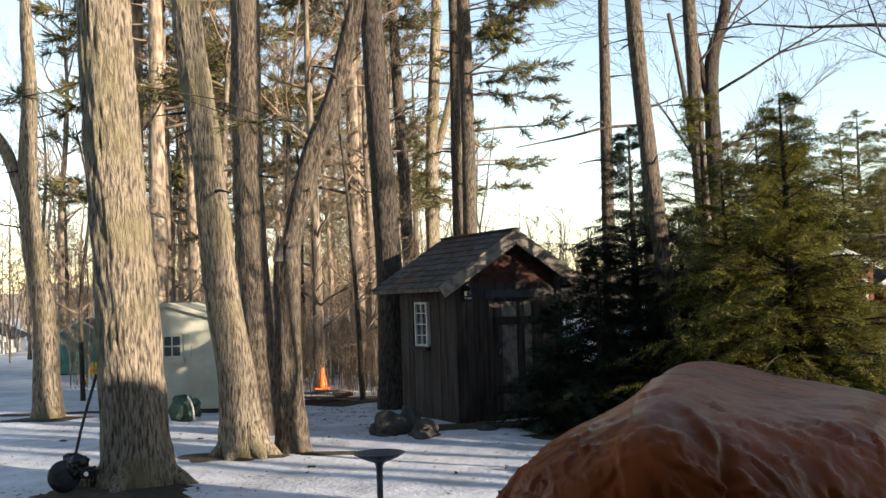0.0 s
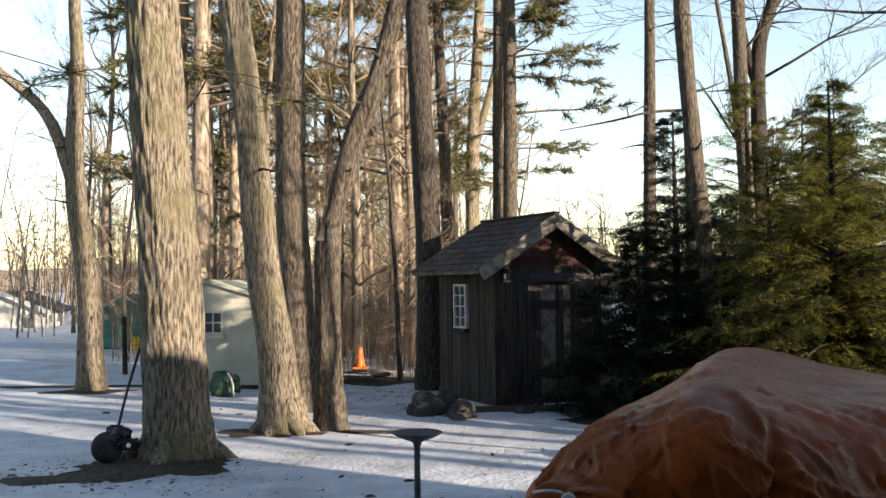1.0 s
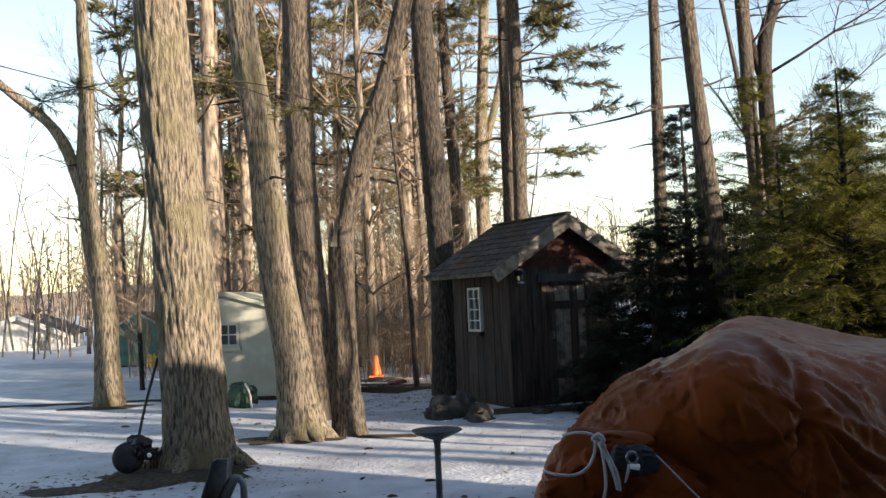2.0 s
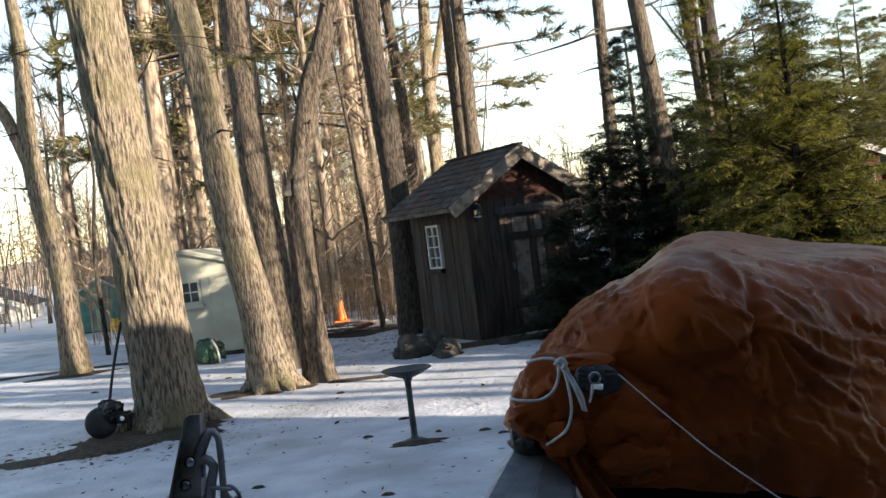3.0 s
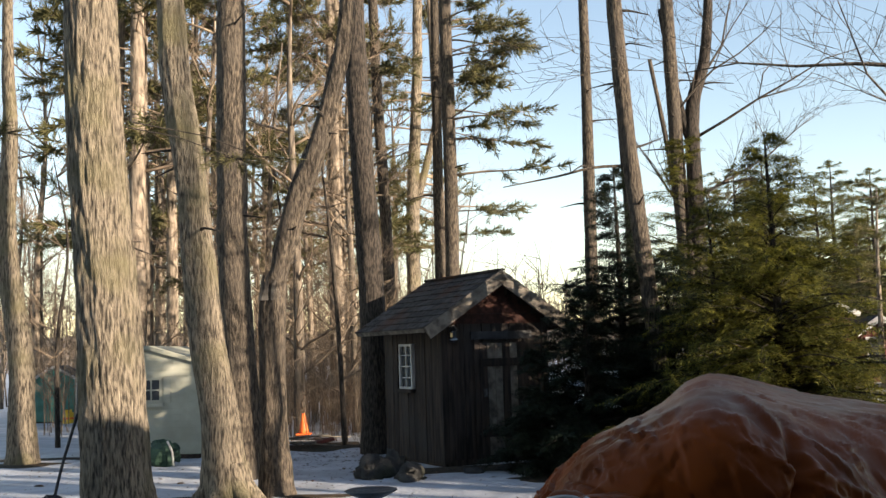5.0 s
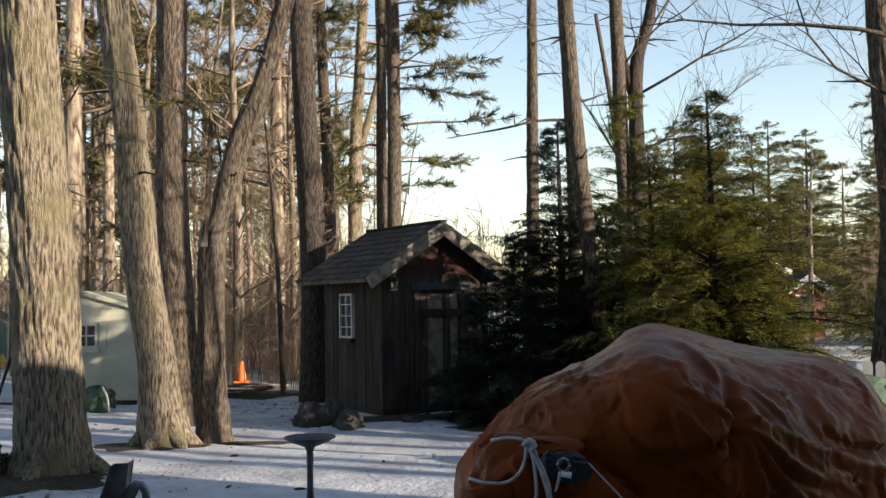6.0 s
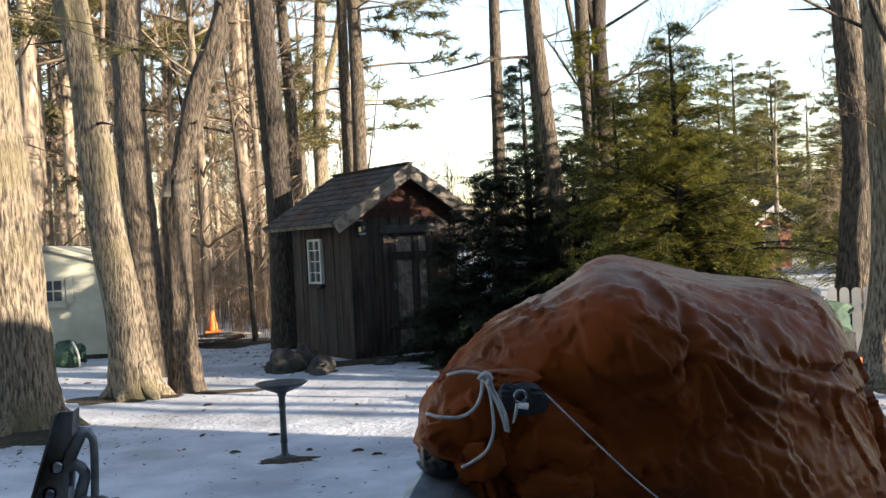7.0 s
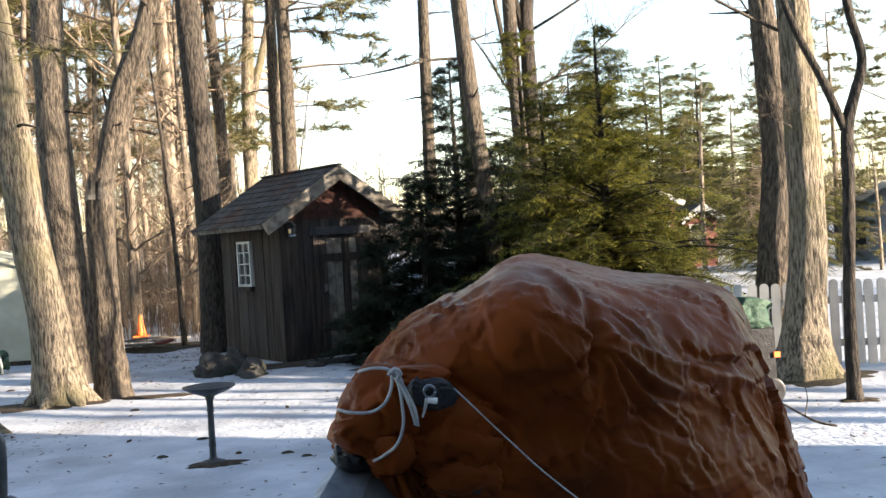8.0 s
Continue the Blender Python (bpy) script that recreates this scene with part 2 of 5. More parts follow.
def sheet(name, xs, ys, height, material, label, category):
    verts = [(x, y, height(x, y)) for y in ys for x in xs]
    w = len(xs)
    faces = [(j * w + i, j * w + i + 1, (j + 1) * w + i + 1, (j + 1) * w + i) for j in range(len(ys) - 1) for i in range(w - 1)]
    ob = raw(name, verts, faces, material, smooth=True)
    return tagged(ob, label, category, kind="structure")


def axis(lo, a, b, hi, fine, k):
    out = [lo * (abs(a / lo)) ** (i / k) if a * lo > 0 else lo + (a - lo) * (1 - (1 - i / k) ** 3) for i in range(k)]
    out += list(np.arange(a, b, fine))
    out += [b + (hi - b) * (i / k) ** 3 for i in range(k + 1)]
    return out


sheet("ground", axis(-900, -14, 14, 900, 0.16, 26), axis(-500, -3, 26, 1400, 0.16, 26), ground_z, M["snow"], "old crusted snow with leaf litter over the yard", "snow")


# ---- the old board shed ----
def board_shed():
    """Local axes: x across the gable front, y back along the side wall, origin at the front corner of the window wall."""
    m = Matrix.Translation((0.372, 15.314, 0.0)) @ Matrix.Rotation(math.atan2(0.46, 0.89), 4, "Z")
    shed = thing("board_shed", m, "weathered dark board shed with shingled gable roof", "shed")
    W, D, H, PEAK = 1.87, 1.92, 2.28, 2.87
    part("floor_frame", boxed(0.02, W - 0.02, 0.02, D - 0.02, -0.05, 0.12), M["barn"], shed)
    inner = bmesh.new()
    wx0, wx1, wz0, wz1 = 0.92, 1.36, 1.13, 1.83      # window along the side wall (in y) and its heights
    for a in ((0.03, 0.06, 0.03, wx0, 0.1, H), (0.03, 0.06, wx1, D - 0.03, 0.1, H), (0.03, 0.06, wx0, wx1, 0.1, wz0), (0.03, 0.06, wx0, wx1, wz1, H),
              (0.06, W - 0.03, 0.03, 0.06, 0.1, H), (W - 0.06, W - 0.03, 0.06, D - 0.06, 0.1, H), (0.06, W - 0.06, D - 0.06, D - 0.03, 0.1, H)):
        box(inner, *a)
    part("wall_lining", inner, M["barn"], shed)
    rnd = random.Random(5)

    def top_at(x):
        return H + (PEAK - H - 0.08) * (1 - abs(x - W / 2) / (W / 2)) - 0.02
    x = 0.0
    while x < W - 0.02:
        w = min(rnd.uniform(0.13, 0.21), W - x)
        bm = bmesh.new()
        vs = box(bm, x + 0.004, x + w - 0.004, -0.004 + rnd.uniform(-0.006, 0.006), 0.03, 0.06 + rnd.uniform(-0.04, 0.04), 2.0)
        for v in vs:
            if v.co.z > 1:
                v.co.z = top_at(v.co.x)
        part("board", bm, M["barn"], shed)
        x += w
    y = 0.0
    while y < D - 0.02:
        w = min(rnd.uniform(0.12, 0.2), D - y)
        o = rnd.uniform(-0.006, 0.006)
        for z0, z1 in ([(0.06, H)] if y + w < wx0 or y > wx1 else [(0.06, wz0), (wz1, H)]):
            part("board", boxed(-0.004 + o, 0.03, y + 0.004, y + w - 0.004, z0 + rnd.uniform(-0.03, 0.0) * (z0 < 0.5), z1), M["barn"], shed)
        y += w
    # gable field above the door, reddish weathered
    for k in range(4):
        z = 2.10 + 0.15 * k
        half = min(W / 2 - 0.1, (W / 2) * (PEAK - z - 0.2) / (PEAK - H))
        part("gable_board", boxed(W / 2 - half, W / 2 + half, -0.022, -0.005, z, z + 0.142), M["barn_red"], shed)
    # door: ledged boards in a worn frame
    door = part("door", boxed(0.62, 1.44, -0.03, -0.012, 0.12, 1.82, bevel=0.004), M["barn"], shed, "plank door, sun patches put into three lighter planks")
    # three paler planks carry the dappled sun on the door in their colour
    for k in range(6):
        part("plank", boxed(0.63 + 0.135 * k, 0.63 + 0.135 * k + 0.127, -0.046 - 0.004 * (k % 2), -0.03, 0.13, 1.80), M["trim_wood"] if k in (1, 2, 4) else M["barn"], door)
    for z in (0.4, 1.45):
        part("ledge", boxed(0.64, 1.42, -0.07, -0.05, z, z + 0.12, bevel=0.004), M["barn"], door)
    part("latch", boxed(0.66, 0.72, -0.09, -0.07, 1.0, 1.12, bevel=0.005), M["steel"], door)
    for x0, x1 in ((0.54, 0.62), (1.44, 1.52)):
        part("door_frame", boxed(x0, x1, -0.04, -0.012, 0.08, 1.90), M["barn"], shed)
    part("lintel", boxed(0.48, 1.58, -0.06, -0.012, 1.86, 1.98, bevel=0.004), M["dark_paint"], shed)
    for x0 in (-0.02, W - 0.08):
        part("corner_board", boxed(x0, x0 + 0.1, -0.03, -0.012, 0.05, H + 0.02), M["barn"], shed)
    # window: white sash of two by four panes
    window = part("window_frame", boxed(-0.03, 0.055, wx0, wx0 + 0.035, wz0, wz1), M["white"], shed, "white painted sash")
    for a in ((-0.03, 0.055, wx1 - 0.035, wx1, wz0, wz1), (-0.03, 0.055, wx0 + 0.035, wx1 - 0.035, wz1 - 0.035, wz1), (-0.03, 0.055, wx0 + 0.035, wx1 - 0.035, wz0, wz0 + 0.035)):
        part("rail", boxed(*a), M["white"], window)
    ym = (wx0 + wx1) / 2
    part("muntin", boxed(-0.022, 0.04, ym - 0.009, ym + 0.009, wz0 + 0.035, wz1 - 0.035), M["white"], window)
    for k in range(1, 4):
        z = wz0 + (wz1 - wz0) * k / 4
        for a, b in ((wx0 + 0.035, ym - 0.009), (ym + 0.009, wx1 - 0.035)):
            part("muntin", boxed(-0.022, 0.04, a, b, z - 0.008, z + 0.008), M["white"], window)
    for k in range(4):
        z = wz0 + (wz1 - wz0) * k / 4
        for a, b in ((wx0 + 0.03, ym), (ym, wx1 - 0.03)):
            part("pane", boxed(0.008, 0.012, a, b, z, z + (wz1 - wz0) / 4), M["glass"], window)
    part("window_sill", boxed(-0.08, 0.05, wx0 - 0.04, wx1 + 0.04, wz0 - 0.06, wz0, bevel=0.005), M["barn"], shed)
    # roof: decks with overhang and shingle courses
    ang = math.atan2(PEAK - H, W / 2)
    slope = (W / 2 + 0.405) / math.cos(ang)
    for s in (0, 1):
        def place(ob):
            r = Matrix.Translation((W / 2, 0, PEAK + 0.02)) @ (Matrix.Scale(-1, 4, (1, 0, 0)) if s else Matrix.Identity(4)) @ Matrix.Rotation(-ang, 4, "Y")
            ob.data.transform(r)
            if s:
                ob.data.flip_normals()
            return ob
        # local: x runs down the slope from the ridge at 0 to -slope
        deck = place(part("roof", boxed(-slope, 0, -0.24, D + 0.19, -0.03, 0.0), M["barn"], shed, "worn dark shingle roof"))
        place(part("rake_board", boxed(-slope - 0.01, 0.0, -0.275, -0.242, -0.18, 0.012), M["trim_wood"], shed, "pale weathered rake board"))
        place(part("fascia", boxed(-slope - 0.03, -slope, -0.24, D + 0.19, -0.06, 0.0), M["trim_wood"], shed))
        rows = 9
        for j in range(rows):
            x0 = -slope - 0.03 + j * slope / rows
            y = -0.28 - rnd.uniform(0, 0.2)
            while y < D + 0.20:
                w = rnd.uniform(0.22, 0.34)
                bm = bmesh.new()
                vs = box(bm, x0, min(x0 + slope / rows + 0.05, 0), max(y, -0.27), min(y + w - 0.006, D + 0.21), 0.004, 0.02)
                for v in vs:
                    if v.co.x > x0 + 0.05:
                        v.co.z -= 0.012
                    else:
                        v.co.z += rnd.uniform(0.0, 0.012)
                if max(y, -0.27) < min(y + w - 0.006, D + 0.21):
                    place(part("shingle", bm, M["shingle"], deck))
                else:
                    bm.free()
                y += w
    part("ridge_cap", boxed(W / 2 - 0.07, W / 2 + 0.07, -0.28, D + 0.21, PEAK + 0.02, PEAK + 0.05, bevel=0.012), M["shingle"], shed)
    return shed


board_shed()
lan = thing("wall_lantern", Matrix.Translation((0.372, 15.314, 0)) @ Matrix.Rotation(math.atan2(0.46, 0.89), 4, "Z") @ pose(0.16, -0.09, 1.82), "small dark lantern hung on the shed's front boards", "lantern")
part("back_plate", boxed(-0.05, 0.05, 0.03, 0.055, 0.0, 0.26, bevel=0.006), M["dark_paint"], lan)
part("lamp_glass", lathe([(0.04, 0.06), (0.055, 0.08), (0.055, 0.17), (0.04, 0.19)], 8), M["glass"], lan)
part("cap", lathe([(0.075, 0.19), (0.06, 0.21), (0.01, 0.25)], 8), M["dark_paint"], lan)
part("base", lathe([(0.03, 0.03), (0.06, 0.045), (0.06, 0.06)], 8), M["grey_paint"], lan)


# ---- garden sheds further off ----
def garden_shed(name, m, W, D, H, PEAK, wall, side, trim, label, roof, window=None):
    shed = thing(name, m, label, "shed")
    bm = bmesh.new()
    a = [bm.verts.new(p) for p in ((0, 0, 0.08), (W, 0, 0.08), (W, 0, H), (W / 2, 0, PEAK), (0, 0, H))]
    f = bm.faces.new(a)
    r = bmesh.ops.extrude_face_region(bm, geom=[f])
    bmesh.ops.translate(bm, vec=(0, D, 0), verts=[v for v in r["geom"] if isinstance(v, bmesh.types.BMVert)])
    bmesh.ops.recalc_face_normals(bm, faces=bm.faces)
    body = part("body", bm, wall, shed)
    body.data.materials.append(side)
    for p in body.data.polygons:
        if abs(p.normal.x) > 0.8:
            p.material_index = 1
    z = 0.10
    while z < PEAK - 0.1:
        half = W / 2 if z + 0.1 < H else max(0.05, W / 2 * (PEAK - z - 0.11) / (PEAK - H))
        part("siding", boxed(W / 2 - half, W / 2 + half, -0.012, -0.002, z, z + 0.105), wall, shed)
        z += 0.11
    part("skid", boxed(0.05, W - 0.05, 0.03, 0.13, -0.06, 0.08), M["barn"], shed)
    ang = math.atan2(PEAK - H, W / 2)
    for s in (-1, 1):
        for nm, y0, y1, t, mt in (("roof", -0.05, D + 0.1, 0.03, roof), ("rake_trim", -0.072, -0.052, 0.07, trim)):
            L = (W / 2 + 0.05) / math.cos(ang)
            bm = boxed(0, L, y0, y1, -t + 0.03, 0.03)
            bmesh.ops.transform(bm, matrix=Matrix.Translation((W / 2, 0, PEAK)) @ (Matrix.Rotation(math.pi, 4, "Z") @ Matrix.Translation((0, -(y0 + y1), 0)) if s < 0 else Matrix.Identity(4)) @ Matrix.Rotation(ang, 4, "Y"), verts=bm.verts)
            part(nm, bm, mt, shed)
    for x0 in (0.0, W - 0.07):
        part("corner_trim", boxed(x0, x0 + 0.07, -0.02, -0.013, 0.08, H), trim, shed)
    if window:
        x0, x1, z0, z1 = window
        w = part("window", boxed(x0 - 0.05, x1 + 0.05, -0.03, -0.014, z0 - 0.05, z1 + 0.05, bevel=0.004), trim, shed)
        part("pane", boxed(x0, x1, -0.034, -0.031, z0, z1), M["glass"], w)
        part("muntin", boxed((x0 + x1) / 2 - 0.012, (x0 + x1) / 2 + 0.012, -0.042, -0.035, z0, z1), trim, w)
        part("muntin", boxed(x0, x1, -0.042, -0.0355, (z0 + z1) / 2 - 0.012, (z0 + z1) / 2 + 0.012), trim, w)
        part("window_sill", boxed(x0 - 0.08, x1 + 0.08, -0.07, -0.014, z0 - 0.12, z0 - 0.052), trim, w)
        part("shutter", boxed(x1 + 0.07, x1 + 0.20, -0.035, -0.014, z0 - 0.05, z1 + 0.05, bevel=0.004), trim, shed)
        part("shutter", boxed(x0 - 0.20, x0 - 0.07, -0.035, -0.014, z0 - 0.05, z1 + 0.05, bevel=0.004), trim, shed)
    return shed


garden_shed("garden_shed", pose(-5.62, 18.2, 0.0, 0, 0, -3), 1.90, 2.4, 1.66, 1.93, M["cream"], M["cream"], M["cream"], "pale cream garden shed with a pale roof beside the pines", M["cream"], (0.89, 1.17, 1.02, 1.36))
# the green shed's side walls have their shade put into a dark colour
garden_shed("green_shed", pose(-10.80, 29.5, 0.0, 0, 0, 6), 1.25, 1.6, 1.25, 1.62, M["teal"], M["dark_paint"], M["white"], "green shed with white roof edges among trees", M["shingle"])
dish = thing("satellite_dish", pose(-5.72, 17.95, 1.80, 78, 0, 62), "small white dish fixed on the cream shed's corner", "dish")
part("reflector", lathe([(0.0, 0.0), (0.07, 0.012), (0.12, 0.035), (0.123, 0.035), (0.07, 0.004), (0.0, -0.01)], 20), M["white"], dish, smooth=True)
part("arm", boxed(-0.012, 0.012, -0.2, 0.0, -0.05, -0.02), M["dark_paint"], dish)

# ---- trees ----
def limb_data(rnd, p, d, length, r, depth, verts, faces, segs, droop=0.0, spread=0.7, kids=4):
    """A crooked limb that forks again and again into twigs."""
    pts, q, v = [], Vector(p), Vector(d).normalized()
    n = 5 if depth > 1 else 4
    for i in range(n + 1):
        pts.append((q.x, q.y, q.z, max(r * (1 - 0.8 * i / n), 0.0025)))
        v = (v + Vector((rnd.gauss(0, 0.16), rnd.gauss(0, 0.16), rnd.gauss(0.03, 0.12) - droop))).normalized()
        q = q + v * (length / n)
    tube_data(pts, segs, verts, faces)
    if depth <= 0:
        return
    for _ in range(kids):
        i = rnd.randint(1, n)
        b = Vector(pts[i][:3])
        dd = (v + Vector((rnd.uniform(-1, 1), rnd.uniform(-1, 1), rnd.uniform(-0.5, 0.9))) * spread * 1.3).normalized()
        limb_data(rnd, b, dd, length * rnd.uniform(0.4, 0.68), max(pts[i][3] * 0.6, 0.003), depth - 1, verts, faces, max(3, segs - 1), droop, spread, kids)


def bare_crown(name, seed, starts, material, parent, depth=3, kids=4):
    rnd = random.Random(seed)
    verts, faces = [], []
    for p, d, length, r in starts:
        limb_data(rnd, p, d, length, r, depth, verts, faces, 5, kids=kids)
    return raw(name, verts, faces, material, parent, smooth=True)


def blade_tuft(rnd, c, axis_dir, length, width, count, spread, verts, faces):
    for _ in range(count):
        d = (axis_dir + Vector((rnd.gauss(0, spread), rnd.gauss(0, spread), rnd.gauss(0, spread)))).normalized()
        s = d.cross(Vector((rnd.gauss(0, 1), rnd.gauss(0, 1), rnd.gauss(0, 1)))).normalized() * width
        k = len(verts)
        e = c + d * length * rnd.uniform(0.7, 1.1)
        verts += [tuple(c - s * 0.5), tuple(c + s * 0.5), tuple(c + (e - c) * 0.6 + s * 0.6), tuple(e)]
        faces.append((k, k + 1, k + 2, k + 3))


def pine_boughs(seed, z0, z1, reach, count, parent, wood, leaf, tuft=0.22, per=9, sides=None, trunk=None):
    """Whorled pine limbs with needle tufts; sides limits their compass spread."""
    rnd = random.Random(seed)
    wv, wf, lv, lf = [], [], [], []
    for _ in range(count):
        z = rnd.uniform(z0, z1)
        a = rnd.uniform(0, 2 * math.pi) if sides is None else rnd.uniform(*sides)
        L = reach * rnd.uniform(0.45, 1.0) * (1.1 - 0.5 * (z - z0) / max(z1 - z0, 0.1))
        base = trunk(z) if trunk else Vector((0, 0, z))
        q, v = Vector(base), Vector((math.cos(a), math.sin(a), rnd.uniform(-0.05, 0.25)))
        pts, n = [], 6
        for i in range(n + 1):
            pts.append((q.x, q.y, q.z, max(0.028 * L / 2 * (1 - 0.85 * i / n), 0.004)))
            v = (v + Vector((rnd.gauss(0, 0.1), rnd.gauss(0, 0.1), rnd.gauss(-0.01, 0.07)))).normalized()
            q = q + v * L / n
        tube_data(pts, 4, wv, wf)
        for i in range(2, n + 1):
            for _k in range(3 if i < n else 4):
                d = (v + Vector((rnd.gauss(0, 0.8), rnd.gauss(0, 0.8), rnd.gauss(0.05, 0.25)))).normalized()
                b = Vector(pts[i][:3])
                ln = L * rnd.uniform(0.12, 0.26)
                e = b + d * ln
                tube_data([(*b, 0.006), (*e, 0.003)], 3, wv, wf)
                if i >= 3:
                    for t in np.linspace(0.35, 1.0, 4):
                        blade_tuft(rnd, b + d * ln * t, d, tuft, tuft * 0.09, per, 0.55, lv, lf)
    tagged(raw("branchwork", wv, wf, wood, parent, smooth=True), kind="stuff")
    raw("needles", lv, lf, leaf, parent)


def trunk_at(points):
    def f(z):
        for a, b in zip(points, points[1:]):
            if a[2] <= z <= b[2]:
                t = (z - a[2]) / (b[2] - a[2])
                return Vector([a[i] + (b[i] - a[i]) * t for i in range(3)])
        return Vector(points[-1][:3])
    return f


def big_tree(name, points, bark, label, segs=40, step=0.07, rough=0.10, furrow=0.012, seed=0.0, group="yard trees"):
    """Points are absolute (x, y, z, radius); the last is carried on upwards to the crown."""
    x, y = points[0][0], points[0][1]
    local = [(p[0] - x, p[1] - y, p[2], p[3]) for p in points]
    a, b = local[-2], local[-1]
    rise, drift = max(b[2] - a[2], 0.3), (b[0] - a[0]) * 0.6
    while b[2] < 12.5:
        rise *= 1.5
        b = (b[0] + drift, b[1], b[2] + rise, b[3] * 0.82)
        drift *= 0.6
        local.append(b)
    t = thing(name, pose(x, y, 0), label, "tree", group)
    tube("trunk", local, segs, bark, t, step, rough, furrow, seed)
    rnd_, f = random.Random(seed), trunk_at(local)
    for _ in range(5 if points[0][3] > 0.12 else 2):
        z, a_ = rnd_.uniform(2.6, 7.5), rnd_.uniform(0, 6.28)
        c, dx, dy, n_ = f(z), math.cos(a_), math.sin(a_), rnd_.uniform(0.25, 0.8)
        tube("limb", [(c.x, c.y, z, 0.03), (c.x + dx * 0.35 * n_, c.y + dy * 0.35 * n_, z + 0.05 * n_, 0.018), (c.x + dx * n_, c.y + dy * n_, z + rnd_.uniform(-0.25, 0.3) * n_, 0.006)], 7, M["bark_dark"], t, 0.1, 0.2)
    return t, local


def roots(t, r0, reach, angles, bark, seed=0):
    for k, a in enumerate(angles):
        c, s = math.cos(a), math.sin(a)
        tube("root", [(c * r0 * 0.55, s * r0 * 0.55, 0.42, 0.13), (c * r0 * 0.9, s * r0 * 0.9, 0.16, 0.12), (c * (r0 + reach * 0.5), s * (r0 + reach * 0.5), 0.04, 0.075), (c * (r0 + reach), s * (r0 + reach), -0.05, 0.03)], 12, bark, t, 0.05, 0.2, 0.008, seed + k)


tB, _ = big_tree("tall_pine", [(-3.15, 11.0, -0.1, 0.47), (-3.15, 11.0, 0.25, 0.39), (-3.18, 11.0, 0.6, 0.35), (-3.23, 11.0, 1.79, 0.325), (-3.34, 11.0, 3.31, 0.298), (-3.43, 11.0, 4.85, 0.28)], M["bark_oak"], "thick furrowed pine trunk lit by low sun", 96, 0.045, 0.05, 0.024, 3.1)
roots(tB, 0.34, 0.34, (-0.1, 2.2, 3.4, 4.6), M["bark_oak"])
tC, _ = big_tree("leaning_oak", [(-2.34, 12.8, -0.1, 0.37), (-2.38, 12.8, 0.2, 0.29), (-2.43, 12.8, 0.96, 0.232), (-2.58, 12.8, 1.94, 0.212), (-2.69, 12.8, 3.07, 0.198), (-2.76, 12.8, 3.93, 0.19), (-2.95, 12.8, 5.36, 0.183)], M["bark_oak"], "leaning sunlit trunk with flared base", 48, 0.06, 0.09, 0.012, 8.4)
roots(tC, 0.24, 0.26, (-0.2, 3.5, 4.4, 5.4), M["bark_oak"], 5)
tD, locD = big_tree("dark_pine", [(-2.42, 15.0, -0.1, 0.30), (-2.46, 15.0, 0.5, 0.25), (-2.55, 15.0, 1.8, 0.225), (-2.63, 15.0, 3.45, 0.216), (-2.62, 15.0, 5.95, 0.21)], M["bark_pine"], "straight dark pine trunk behind the leaning oak", 44, 0.07, 0.07, 0.012, 12.2)
tE, _ = big_tree("snapped_tree", [(-1.78, 13.0, -0.1, 0.26), (-1.79, 13.0, 0.3, 0.195), (-1.81, 13.0, 1.09, 0.165), (-1.81, 13.0, 2.2, 0.165), (-1.79, 13.0, 2.5, 0.155), (-1.72, 13.0, 2.75, 0.118), (-1.63, 13.0, 3.1, 0.135), (-1.46, 13.0, 3.68, 0.14), (-1.18, 13.0, 4.41, 0.128), (-0.95, 13.0, 5.21, 0.115), (-0.83, 13.0, 5.75, 0.105), (-0.76, 13.0, 6.5, 0.095)], M["bark_pine"], "cracked dark trunk bent over at a break", 40, 0.06, 0.14, 0.012, 15.7)
bm = bmesh.new()
rnd = random.Random(4)
for k in range(34):
    a = rnd.uniform(0, 6.28)
    x, y = -0.05 + 0.11 * math.cos(a), 0.11 * math.sin(a) - 0.05
    h, w = rnd.uniform(0.0, 0.16), rnd.uniform(0.012, 0.03)
    for v in box(bm, x - w, x + w, y - 0.016, y + 0.016, 2.40, 2.58 + h):
        v.co.x += 0.02 * math.sin(k + v.co.z * 9)
        if v.co.z > 2.5:
            v.co.x, v.co.y = x + (v.co.x - x) * 0.25 + 0.02, y + (v.co.y - y) * 0.3
part("torn_wood", bm, M["trim_wood"], tE, "pale torn wood at the break")
# shaded pine: its shade is put into the darker bark
tF, _ = big_tree("pine", [(-0.71, 18.0, -0.1, 0.30), (-0.71, 18.0, 0.6, 0.25), (-0.72, 18.0, 2.33, 0.228), (-0.81, 18.0, 4.32, 0.208), (-0.91, 18.0, 6.84, 0.19)], M["bark_dark"], "straight pine behind the board shed, shade put into its dark bark", 36, 0.09, 0.07, 0.012, 18.3)
tA, _ = big_tree("forked_tree", [(-6.75, 18.0, -0.1, 0.34), (-6.75, 18.0, 0.2, 0.27), (-6.76, 18.0, 1.0, 0.22), (-6.80, 18.0, 1.97, 0.205), (-7.05, 18.0, 3.85, 0.175), (-7.0, 18.0, 5.8, 0.125), (-7.05, 18.0, 6.8, 0.105)], M["bark_oak"], "forked trunk standing apart on the snow", 36, 0.09, 0.09, 0.01, 22.6)
tube("limb", [(-0.25, 0, 3.3, 0.12), (-0.42, 0, 4.0, 0.115), (-0.85, 0, 5.0, 0.1), (-1.85, 0, 5.9, 0.075), (-3.2, 0, 7.2, 0.05)], 16, M["bark_oak"], tA, 0.1, 0.1, 0.006, 2)
